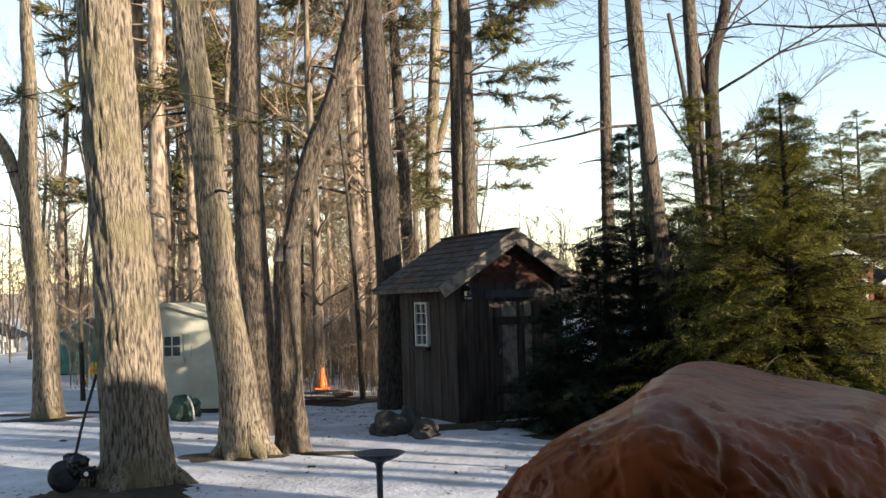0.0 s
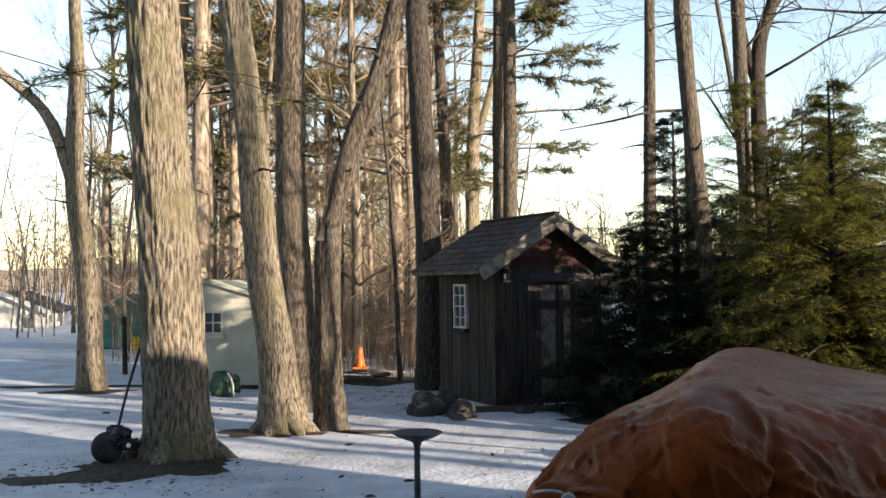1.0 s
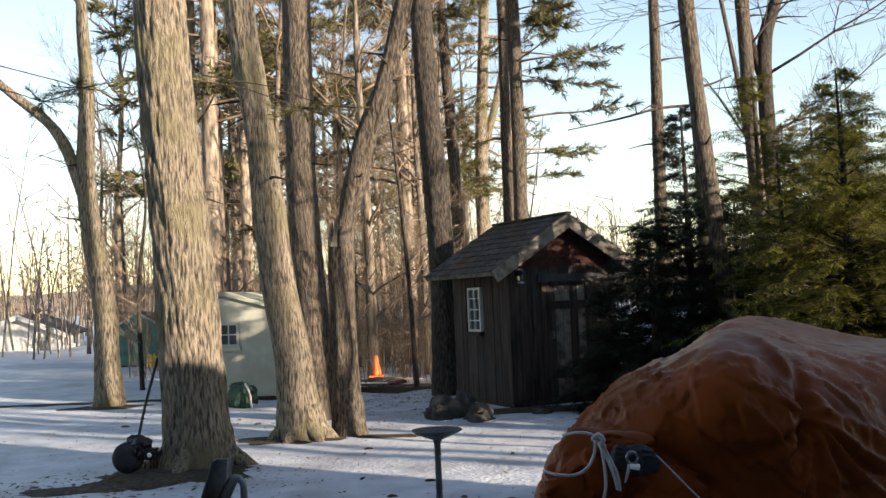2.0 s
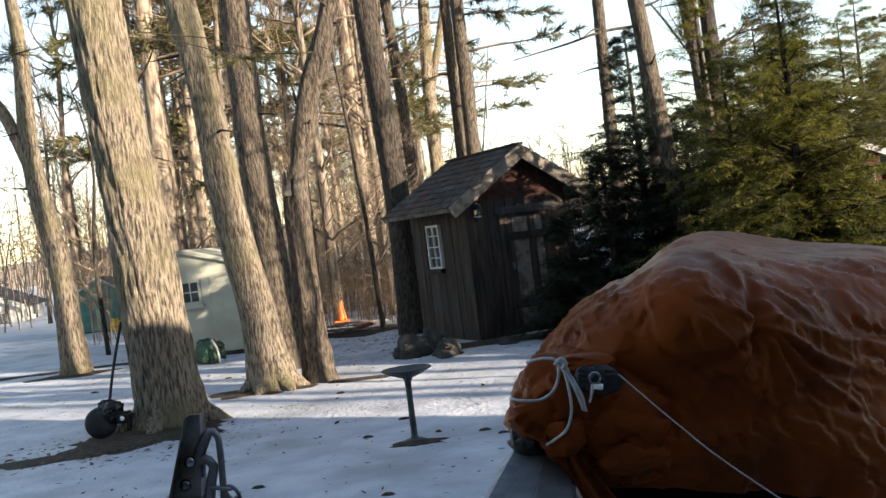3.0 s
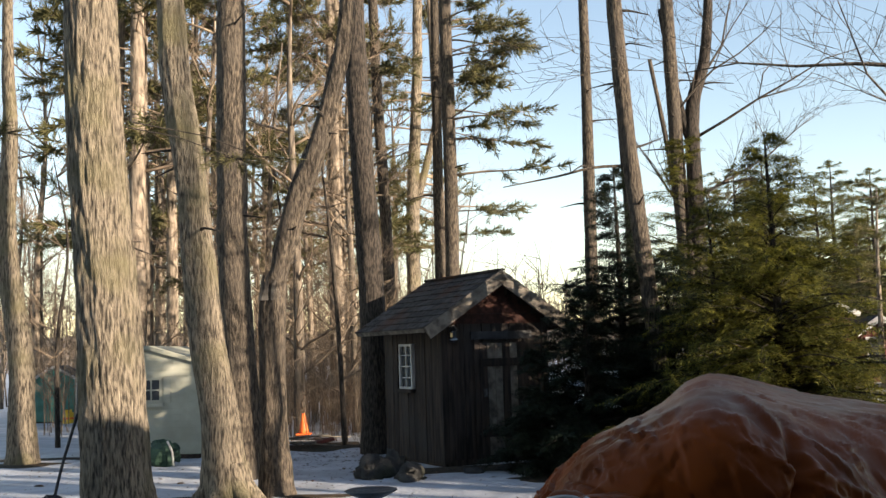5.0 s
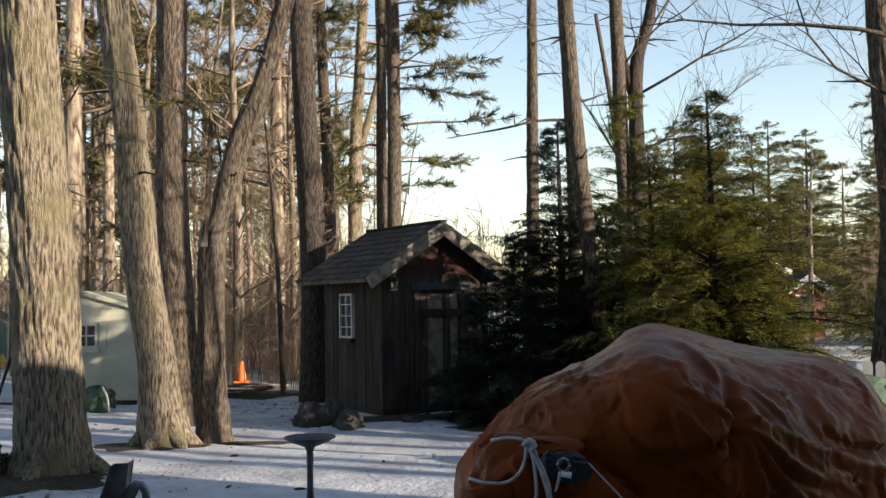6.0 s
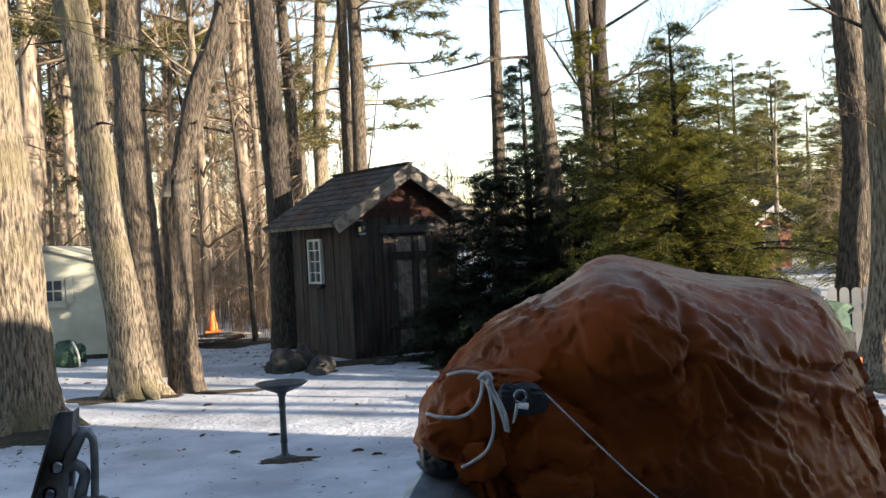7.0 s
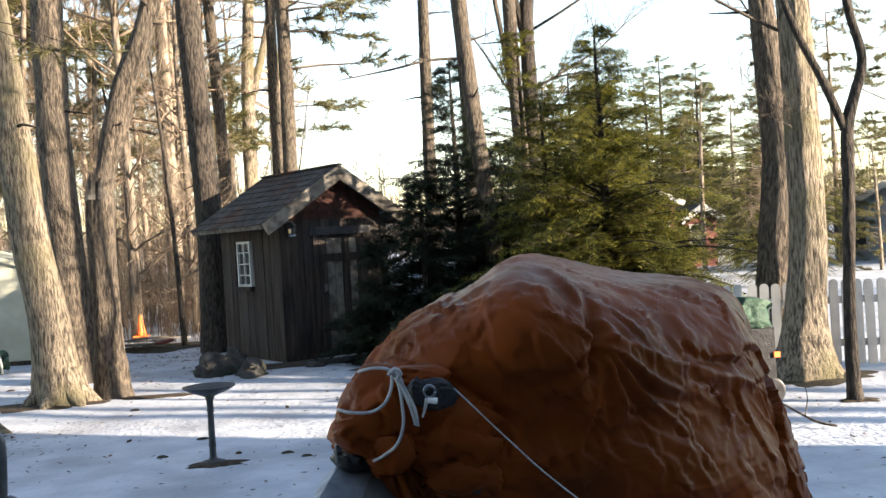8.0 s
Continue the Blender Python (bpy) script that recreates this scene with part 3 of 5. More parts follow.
tL, _ = big_tree("maple", [(5.66, 10.1, -0.1, 0.46), (5.68, 10.1, 0.18, 0.33), (5.71, 10.1, 0.6, 0.225), (5.79, 10.1, 1.64, 0.186), (5.79, 10.1, 2.9, 0.176), (5.76, 10.1, 4.1, 0.168)], M["bark_oak"], "maple trunk in front of the picket fence", 48, 0.05, 0.08, 0.012, 27.5)
roots(tL, 0.22, 0.24, (3.3, 4.2, 5.2, 6.1), M["bark_oak"], 9)
bare_crown("crown", 88, [((0.1, 0, 3.6), (-0.9, 0.1, 0.35), 2.4, 0.022), ((0.1, 0, 4.3), (-1, 0.3, 0.35), 3.0, 0.03), ((0.1, 0, 5.0), (-0.8, -0.2, 0.6), 3.2, 0.03), ((0.1, 0, 4.0), (0.8, 0.2, 0.7), 2.4, 0.025), ((0.1, 0, 2.6), (-0.6, -0.3, 0.2), 0.9, 0.01)], M["bark_pine"], tL, 3, 5)
tM, _ = big_tree("maple", [(6.05, 11.5, -0.1, 0.42), (6.1, 11.5, 0.4, 0.27), (6.14, 11.5, 0.9, 0.235), (6.28, 11.5, 2.3, 0.198), (6.22, 11.5, 3.4, 0.166), (6.15, 11.5, 4.5, 0.14)], M["bark_pine"], "maple trunk behind the picket fence", 44, 0.06, 0.09, 0.012, 31.5)
tN, _ = big_tree("sapling", [(5.27, 8.55, -0.05, 0.085), (5.26, 8.55, 0.15, 0.066), (5.26, 8.55, 0.8, 0.058), (5.31, 8.55, 1.85, 0.054), (5.33, 8.55, 2.45, 0.058), (5.42, 8.55, 2.75, 0.047), (5.52, 8.55, 3.1, 0.043), (5.40, 8.55, 3.6, 0.038)], M["bark_dark"], "thin dark forked tree near the fence", 16, 0.08, 0.16, 0.003, 41.0)
tube("limb", [(0.06, 0, 2.4, 0.04), (-0.15, 0, 2.9, 0.036), (-0.45, 0, 3.5, 0.03), (-0.7, 0, 4.4, 0.02)], 10, M["bark_dark"], tN, 0.08, 0.15, 0.002, 4)
for nm, pts, bark, lab, sd in (
        ("pine", [(-0.49, 24, -0.1, 0.17), (-0.51, 24, 1.85, 0.146), (-0.59, 24, 5.17, 0.133), (-0.72, 24, 8.53, 0.12)], "bark_pine", "slim pine trunk in the wood's edge", 51),
        # sunlit pine stem: its sunlight is put into the lighter bark
        ("birch", [(0.05, 28, -0.1, 0.23), (0.06, 28, 1.86, 0.2), (0.1, 28, 5.74, 0.18), (0.33, 28, 9.66, 0.14)], "bark_oak", "forked trunk among the pines, sunlight put into its lighter bark", 52),
        ("pine", [(0.82, 22, -0.1, 0.19), (0.84, 22, 1.86, 0.16), (0.89, 22, 4.9, 0.146), (0.89, 22, 7.97, 0.14)], "bark_pine", "dark pine trunk behind the shed roof", 53),
        ("pine", [(0.66, 23.5, -0.1, 0.15), (0.66, 23.5, 1.86, 0.13), (0.66, 23.5, 4.9, 0.12), (0.70, 23.5, 7.97, 0.11)], "bark_pine", "dark pine trunk behind the shed roof", 54),
        ("tall_spruce", [(3.47, 20, -0.1, 0.17), (3.49, 20, 0.78, 0.144), (3.53, 20, 4.08, 0.122), (3.58, 20, 7.42, 0.1)], "bark_pine", "tall bare stem rising out of the hemlocks", 55),
("tall_spruce", [(3.35, 14.0, -0.1, 0.165), (3.31, 14.0, 1.1, 0.135), (3.18, 14.0, 2.64, 0.118), (3.04, 14.0, 4.19, 0.115), (2.94, 14.0, 5.75, 0.112)], "bark_pine", "leaning bare stem rising out of the hemlocks", 56),
        ("tall_spruce", [(4.06, 19, -0.1, 0.14), (4.11, 19, 2.9, 0.11), (4.08, 19, 5.0, 0.1), (4.01, 19, 7.2, 0.09)], "bark_dark", "slim dark stem beside the hemlocks", 59),
        ("oak", [(5.5, 20, -0.1, 0.2), (5.5, 20, 0.59, 0.166), (5.37, 20, 4.1, 0.144), (5.3, 20, 7.43, 0.13)], "bark_pine", "bare oak stem above the hemlocks", 57),
        ("oak", [(5.66, 20.2, -0.1, 0.2), (5.66, 20.2, 0.59, 0.177), (5.72, 20.2, 4.1, 0.155), (5.74, 20.2, 6.32, 0.144), (6.05, 20.2, 7.44, 0.11)], "bark_dark", "bare forked oak stem above the hemlocks", 58)):
    t, _ = big_tree(nm, pts, M[bark], lab, 20, 0.16, 0.1, 0.006, sd)
    if sd == 53:
        pine_boughs(530, 4.7, 9.6, 2.5, 22, t, M["twig"], M["needles"], 0.2, 8, sides=(-0.8, 0.7), trunk=trunk_at([(0, 0, 0), (0.07, 0, 8), (0.1, 0, 12)]))
    if sd == 52:
        tube("limb", [(0.1, 0, 5.6, 0.12), (0.58, 0, 7.3, 0.1), (0.88, 0, 8.72, 0.08), (1.2, 0, 11, 0.05)], 12, M["bark_oak"], t, 0.2, 0.1, 0.004)
    if sd == 58:
        tube("limb", [(0.06, 0, 5.6, 0.1), (-0.2, 0, 6.6, 0.09), (-0.45, 0, 8.5, 0.06)], 12, M["bark_dark"], t, 0.2, 0.1, 0.004)
        bare_crown("crown", 70, [((0.08, 0, 4.6), (0.8, 0.1, 0.5), 3.0, 0.035), ((0.1, 0, 5.8), (0.9, -0.2, 0.5), 3.6, 0.035), ((0.1, 0, 6.6), (0.7, 0.3, 0.8), 3.5, 0.035), ((0.0, 0, 3.6), (0.6, 0, 0.8), 2.2, 0.025)], M["bark_pine"], t, 3, 5)
    if sd == 57:
        bare_crown("crown", 71, [((-0.1, 0, 4.0), (-0.25, 0, 1), 3.0, 0.03), ((-0.2, 0, 6.2), (0.6, 0, 0.9), 3.0, 0.03)], M["bark_pine"], t, 3, 5)
        tube("limb", [(0.0, 0, 3.2, 0.06), (-0.22, 0, 4.4, 0.055), (-0.35, 0, 5.6, 0.05), (-0.62, 0, 7.4, 0.04)], 10, M["bark_pine"], t, 0.2, 0.1, 0.003)
    if sd == 56:
        tube("limb", [(-0.3, 0, 4.18, 0.022), (-0.85, 0, 4.16, 0.02), (-1.35, 0, 4.05, 0.015), (-2.1, 0, 3.92, 0.006)], 8, M["bark_pine"], t, 0.15, 0.2)
        tube("limb", [(-1.15, 0, 4.09, 0.01), (-1.17, 0, 4.26, 0.005)], 6, M["bark_pine"], t)


# ---- hemlocks beside the shed ----
def hemlock(name, m, height, reach, seed, leaf, label, sprays=9, layers=46, skirt=0.12, group="hemlocks by the shed"):
    rnd = random.Random(seed)
    t = thing(name, m, label, "hemlock", group)
    tube("trunk", [(0, 0, -0.1, 0.10), (0.02, 0, height * 0.5, 0.055), (0, 0.02, height, 0.008)], 10, M["bark_dark"], t, 0.2, 0.1)
    wv, wf, lv, lf = [], [], [], []
    for k in range(layers):
        f = (k + rnd.random()) / layers
        z = height * (skirt + (0.98 - skirt) * f)
        for _ in range(5 if f < 0.6 else 3):
            a = rnd.uniform(0, 2 * math.pi)
            L = reach * (1 - f) ** 0.85 * rnd.uniform(0.35, 1.05) * (1.4 if rnd.random() < 0.14 else 1) + 0.16
            q, v = Vector((0, 0, z)), Vector((math.cos(a), math.sin(a), rnd.uniform(0.1, 0.5) + 0.5 * f))
            pts, n = [], 7
            for i in range(n + 1):
                pts.append((q.x, q.y, q.z, max(0.014 * L * (1 - 0.85 * i / n), 0.003)))
                v = (v + Vector((rnd.gauss(0, 0.09), rnd.gauss(0, 0.09), -0.11 + rnd.gauss(0, 0.05)))).normalized()
                q = q + v * L / n
            tube_data(pts, 3, wv, wf)
            for i in range(2, n + 1):
                b, c = Vector(pts[i - 1][:3]), Vector(pts[i][:3])
                d = (c - b).normalized()
                side = d.cross(Vector((0, 0, 1))).normalized()
                for s in range(int(sprays * 0.62) if L > 0.5 else 3):
                    o = b.lerp(c, rnd.random())
                    sg = rnd.choice((-1, 1))
                    sd = (d * rnd.uniform(0.5, 1.0) + side * sg * rnd.uniform(0.2, 0.9) + Vector((0, 0, rnd.uniform(-0.45, 0.25)))).normalized()
                    ln = min((0.12 + 0.30 * L * (1 - 0.6 * i / n)) * rnd.uniform(0.4, 1.0), 0.46)
                    e = o + sd * ln + Vector((0, 0, -0.12 * ln))
                    cross = sd.cross(Vector((rnd.gauss(0, 0.5), rnd.gauss(0, 0.5), 1))).normalized()
                    m_ = max(3, int(ln / 0.046))
                    for j in range(m_):
                        w = o.lerp(e, (j + 0.5) / m_)
                        l2 = 0.085 * (1.15 - 0.8 * j / m_) * rnd.uniform(0.6, 1.4)
                        for g in (-1, 1):
                            tip = w + (sd * 0.8 + cross * g * 0.7 + Vector((0, 0, rnd.uniform(-0.3, 0.1)))).normalized() * l2
                            kk = len(lv)
                            lv += [tuple(w), tuple(w + sd * 0.02), tuple(tip)]
                            lf.append((kk, kk + 1, kk + 2))
    raw("branchwork", wv, wf, M["bark_dark"], t, smooth=True)
    raw("foliage", lv, lf, leaf, t)
    return t


hemlock("hemlock", pose(4.43, 12.6, 0), 4.3, 1.75, 11, M["hemlock"], "sunlit yellow-green hemlock beside the shed", 10, 54, 0.10)
hemlock("hemlock", pose(4.95, 13.1, 0), 2.7, 1.45, 18, M["hemlock"], "sunlit hemlock leaning towards the fence", 10, 44, 0.06)
hemlock("hemlock", pose(3.75, 12.9, 0), 3.4, 1.5, 19, M["hemlock"], "bushy hemlock with yellow-green tips", 9, 40, 0.05)
hemlock("hemlock", pose(2.95, 14.75, 0), 4.3, 1.6, 12, M["hemlock_shaded"], "dark green hemlock crowding the shed's wall, shade in its leaf colour", 12, 62, 0.03)
hemlock("hemlock", pose(3.5, 14.2, 0), 3.0, 1.4, 13, M["hemlock_shaded"], "dark hemlock beside the shed, shade put into its leaf colour", 12, 52, 0.03)
hemlock("hemlock", pose(5.4, 13.4, 0), 1.95, 1.8, 14, M["hemlock"], "broad hemlock with drooping sunlit boughs", 9, 44, 0.08)
hemlock("hemlock", pose(2.3, 14.1, 0), 2.5, 1.05, 16, M["hemlock_shaded"], "low dark hemlock before the shed wall, shade in its leaf colour", 12, 44, 0.02)
hemlock("hemlock", pose(1.72, 14.3, 0), 1.75, 0.75, 20, M["hemlock_shaded"], "low dark hemlock before the shed door, shade in its leaf colour", 12, 36, 0.02)
hemlock("hemlock", pose(4.2, 15.5, 0), 5.0, 1.5, 15, M["hemlock"], "slim hemlock behind the others", 8, 44, 0.1)


far_green = hemlock("evergreen", pose(8.1, 23, 0), 5.2, 2.4, 17, M["hemlock"], "sunlit evergreen before the neighbours' houses", 9, 50, 0.05, "evergreens by the houses")
rnd = random.Random(3)
for x, y, k in ((10.2, 29, 1.25), (16.8, 31, 1.3), (10.4, 32, 1.4), (19.8, 36, 1.2), (22.5, 40, 1.5), (8.6, 29, 1.2), (25.5, 33, 0.8), (19.5, 55, 2.3), (13.2, 24.5, 0.5), (28, 37, 1.0), (22.0, 54, 2.0), (25.5, 60, 2.4), (22.5, 50.5, 1.5), (26.5, 57, 2.2), (28.5, 62, 2.0), (18.2, 52, 1.9)):
    copy_thing(far_green, pose(x, y, 0, 0, 0, rnd.uniform(0, 360)) @ Matrix.Scale(k, 4))


# ---- background woods ----
def pine_tree(name, m, height, first, reach, seed, label, count=46, r=0.17, bark="bark_grey", tuft=0.24, per=8):
    t = thing(name, m, label, "pine", "pines of the wood")
    rnd = random.Random(seed)
    lean = rnd.uniform(-0.5, 0.5)
    pts = [(0, 0, -0.2, r * 1.15), (lean * 0.1, 0, height * 0.3, r * 0.9), (lean * 0.4, 0, height * 0.7, r * 0.6), (lean, 0, height, r * 0.15)]
    tube("trunk", pts, 12, M[bark], t, 0.5, 0.1)
    pine_boughs(seed, first, height, reach, count, t, M["twig"], M["needles"], tuft, per, trunk=trunk_at(pts))
    return t


def bare_tree(name, m, height, seed, label, r=0.12, bark="bark_grey", count=17, depth=3):
    t = thing(name, m, label, "tree", "bare trees of the wood")
    rnd = random.Random(seed)
    lean = rnd.uniform(-0.8, 0.8)
    pts = [(0, 0, -0.2, r * 1.15), (lean * 0.2, 0, height * 0.35, r * 0.85), (lean * 0.5, rnd.uniform(-0.3, 0.3), height * 0.7, r * 0.55), (lean, 0, height, r * 0.15)]
    tube("trunk", pts, 10, M[bark], t, 0.4, 0.12)
    f = trunk_at(pts)
    starts = []
    for _ in range(count):
        z = rnd.uniform(0.12, 0.95) * height
        a = rnd.uniform(0, 6.28)
        starts.append((f(z), (math.cos(a), math.sin(a), rnd.uniform(0.3, 1.1)), height * rnd.uniform(0.14, 0.28), r * 0.3))
    bare_crown("crown", seed + 1, starts, M["twig"], t, depth, 4)
    return t


protos_pine = [pine_tree("pine_tree", pose(-1.9, 27.5, 0), 15, 4.2, 3.0, 101, "tall pine with thin sunlit boughs", 40),
               pine_tree("pine_tree", pose(1.0, 31, 0), 16, 4.6, 3.4, 102, "tall pine with thin sunlit boughs", 46),
               pine_tree("pine_tree", pose(-6.5, 30, 0), 14, 3.2, 2.8, 103, "tall pine with thin sunlit boughs", 40)]
protos_bare = [bare_tree("bare_tree", pose(-3.4, 23.5, 0), 9, 111, "slim bare tree lit by low sun", 0.09),
               bare_tree("bare_tree", pose(-1.2, 25, 0), 10, 112, "slim bare tree lit by low sun", 0.11),
               bare_tree("bare_tree", pose(-5.2, 26, 0), 11, 113, "slim bare tree lit by low sun", 0.10),
               bare_tree("bare_tree", pose(-1.35, 19.5, 0), 6, 114, "slim bare tree lit by low sun", 0.05, "bark_dark")]
rnd = random.Random(77)
placed = 0
while placed < 66:
    y = 21 + 40 * rnd.random() ** 1.3
    x = rnd.uniform(-0.42, 0.045) * y
    if x > 0.6 and y < 30:
        continue
    if abs(x + 9.8) < 2.2 and y < 32:
        continue
    src = rnd.choice(protos_bare if rnd.random() < (0.86 if x > -0.3 * y else 1.0) else protos_pine)
    copy_thing(src, pose(x, y, 0, 0, 0, rnd.uniform(0, 360)) @ Matrix.Scale(rnd.uniform(0.8, 1.2), 4))
    placed += 1
# pines at the far right, past the red house
for x, y, s in ((12.9, 36, 0.62), (18.5, 40, 0.7), (21, 42, 0.66), (11.6, 33, 0.5), (23.5, 38, 0.75), (17, 30, 0.5), (26, 46, 0.85), (29, 42, 0.8), (12.2, 40, 0.62), (20, 30, 0.45)):
    copy_thing(rnd.choice(protos_pine), pose(x, y, -2.0, 0, 0, rnd.uniform(0, 360)) @ Matrix.Scale(s, 4))
for x, y, s in ((12.5, 22, 0.8), (15, 27, 0.9), (18, 24, 0.9), (10.6, 19, 0.7), (14, 19.5, 0.8)):
    copy_thing(rnd.choice(protos_bare), pose(x, y, 0, 0, 0, rnd.uniform(0, 360)) @ Matrix.Scale(s, 4))


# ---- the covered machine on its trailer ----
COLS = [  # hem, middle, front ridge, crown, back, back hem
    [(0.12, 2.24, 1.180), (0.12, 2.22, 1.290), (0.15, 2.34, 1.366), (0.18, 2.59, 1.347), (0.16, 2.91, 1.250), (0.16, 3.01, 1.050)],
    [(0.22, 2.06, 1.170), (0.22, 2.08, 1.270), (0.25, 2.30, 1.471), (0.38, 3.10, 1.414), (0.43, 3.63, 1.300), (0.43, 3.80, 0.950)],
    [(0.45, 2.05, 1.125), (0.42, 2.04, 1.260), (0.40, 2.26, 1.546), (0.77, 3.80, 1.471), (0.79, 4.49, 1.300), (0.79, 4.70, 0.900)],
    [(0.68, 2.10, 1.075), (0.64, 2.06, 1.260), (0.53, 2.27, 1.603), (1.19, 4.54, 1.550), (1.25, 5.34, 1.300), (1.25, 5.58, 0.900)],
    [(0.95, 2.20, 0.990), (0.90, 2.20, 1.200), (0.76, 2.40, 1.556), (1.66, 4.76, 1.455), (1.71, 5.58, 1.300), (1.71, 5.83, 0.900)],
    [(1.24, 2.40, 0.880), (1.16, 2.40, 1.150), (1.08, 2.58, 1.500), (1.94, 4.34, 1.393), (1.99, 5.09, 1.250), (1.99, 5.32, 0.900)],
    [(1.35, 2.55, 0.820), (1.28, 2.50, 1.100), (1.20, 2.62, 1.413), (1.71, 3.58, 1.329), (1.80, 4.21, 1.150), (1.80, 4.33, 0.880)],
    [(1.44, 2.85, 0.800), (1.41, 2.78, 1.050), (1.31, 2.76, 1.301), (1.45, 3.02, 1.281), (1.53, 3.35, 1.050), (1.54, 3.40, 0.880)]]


def catmull(rows, t):
    n = len(rows) - 1
    i = min(int(t * n), n - 1)
    f = t * n - i
    a, b, c, d = rows[max(i - 1, 0)], rows[i], rows[i + 1], rows[min(i + 2, n)]
    return 0.5 * (2 * b + (c - a) * f + (2 * a - 5 * b + 4 * c - d) * f * f + (3 * b - a - 3 * c + d) * f ** 3)


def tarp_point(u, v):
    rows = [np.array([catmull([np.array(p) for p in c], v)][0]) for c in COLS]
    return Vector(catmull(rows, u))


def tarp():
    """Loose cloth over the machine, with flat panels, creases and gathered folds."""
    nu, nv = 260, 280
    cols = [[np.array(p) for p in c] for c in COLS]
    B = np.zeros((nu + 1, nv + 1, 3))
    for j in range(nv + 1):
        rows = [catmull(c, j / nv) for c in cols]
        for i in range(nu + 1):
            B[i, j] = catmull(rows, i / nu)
    n = np.cross(np.gradient(B, axis=0), np.gradient(B, axis=1))
    n /= np.linalg.norm(n, axis=2, keepdims=True) + 1e-9
    mid = B.mean(axis=(0, 1))
    if ((B - mid) * n).sum() < 0:
        n = -n
    side = np.clip((1.64 - B[..., 2]) / 0.14, 0, 1) * np.clip((2.8 - B[..., 1]) / 0.3, 0, 1)
    G = np.array((0.60, 2.11, 1.53))           # where the cloth is gathered
    q = B - G
    r = np.sqrt(q[..., 0] ** 2 + q[..., 2] ** 2)
    ang = np.arctan2(q[..., 2], q[..., 0])
    off = np.zeros((nu + 1, nv + 1))
    for i in range(nu + 1):
        for j in range(nv + 1):
            p, sd = Vector(B[i, j]), side[i, j]
            off[i, j] = crumple(Vector((p.x * 0.8, p.y * 0.7, p.z)), 4.0, 0.07 + 0.10 * sd) + crumple(Vector((p.x + 0.5 * p.z, p.y, p.z * 0.7)), 9.0, 0.05 + 0.11 * sd, 4.0) + crumple(Vector((p.x, p.y * 0.7, p.z + 0.4 * p.x)), 21.0, 0.05 + 0.16 * sd, 9.0) + 0.018 * sd * noise.noise(Vector((p.x * 2.8, 2, p.z * 2.8)))
    # sharp-crested creases: a steep side and a gentle one, fading out at both ends
    X = B[..., 0]
    T = np.cumsum(np.concatenate([np.zeros((nu + 1, 1)), np.linalg.norm(np.diff(B, axis=1), axis=2)], axis=1), axis=1)
    rnd_ = random.Random(19)
    folds = [(rnd_.uniform(0.1, 1.4), rnd_.uniform(0.0, 1.45), rnd_.gauss(0.0, 0.5) if k % 3 else rnd_.uniform(0.9, 2.2), rnd_.uniform(0.06, 0.26), rnd_.choice((-1, 1, 1)) * rnd_.uniform(0.0014, 0.0052), rnd_.uniform(0.003, 0.006), rnd_.uniform(0.015, 0.045)) for k in range(150)]
    gt = 0.47
    folds += [(0.62 + 0.11 * math.cos(a_), gt - 0.02 + 0.11 * math.sin(a_), a_, 0.13 + 0.05 * (k % 3), (0.014, -0.014)[k % 2], 0.006, 0.022) for k, a_ in enumerate(np.linspace(-2.5, -0.35, 11))]
    folds += [(0.80, gt + 0.00, -0.05, 0.30, 0.016, 0.008, 0.06), (1.02, gt - 0.02, -0.2, 0.25, 0.012, 0.008, 0.05), (0.62, gt + 0.2, 1.75, 0.25, 0.014, 0.008, 0.06), (0.35, gt - 0.22, 2.5, 0.22, -0.014, 0.006, 0.03)]
    for x0, t0, a_, half, amp, w1, w2 in folds:
        c, s_ = math.cos(a_), math.sin(a_)
        al, pe = (X - x0) * c + (T - t0) * s_, -(X - x0) * s_ + (T - t0) * c
        pe = pe + 0.010 * np.sin(al * 17 + x0 * 9)
        fade = np.clip(1 - (np.abs(al) / half) ** 2, 0, 1)
        big = 1.0 if abs(amp) > 0.0115 else 0.45 + 0.55 * side
        off += amp * big * fade * np.exp(-np.where(pe > 0, pe / w1, -pe / w2))
    off -= 0.045 * np.exp(-((q[..., 0] - 0.045 - 0.25 * q[..., 2]) / 0.016) ** 2) * np.exp(-((q[..., 2] + 0.09) / 0.08) ** 2) * side
    off += 0.012 * np.clip(1 - T / 0.12, 0, 1) * np.sin(X * 31 + 2 * np.sin(X * 9))
    P = B + n * (off - 0.016)[..., None]
    verts = [tuple(v) for v in P.reshape(-1, 3)]
    w = nv + 1
    faces = [(i * w + j, i * w + j + 1, (i + 1) * w + j + 1, (i + 1) * w + j) for i in range(nu) for j in range(nv)]
    for i in (0, nu):                            # close the two ends
        ring = [i * w + j for j in range(nv + 1)]
        c = len(verts)
        verts.append(tuple(sum((Vector(verts[k]) for k in ring), Vector()) / len(ring) + Vector((0.0, 0, -0.06))))
        faces += [(ring[k], ring[k + 1], c) if i else (ring[k + 1], ring[k], c) for k in range(nv)]
    return verts, faces


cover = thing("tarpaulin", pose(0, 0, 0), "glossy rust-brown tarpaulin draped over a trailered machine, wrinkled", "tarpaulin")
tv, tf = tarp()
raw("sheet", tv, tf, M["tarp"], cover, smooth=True)

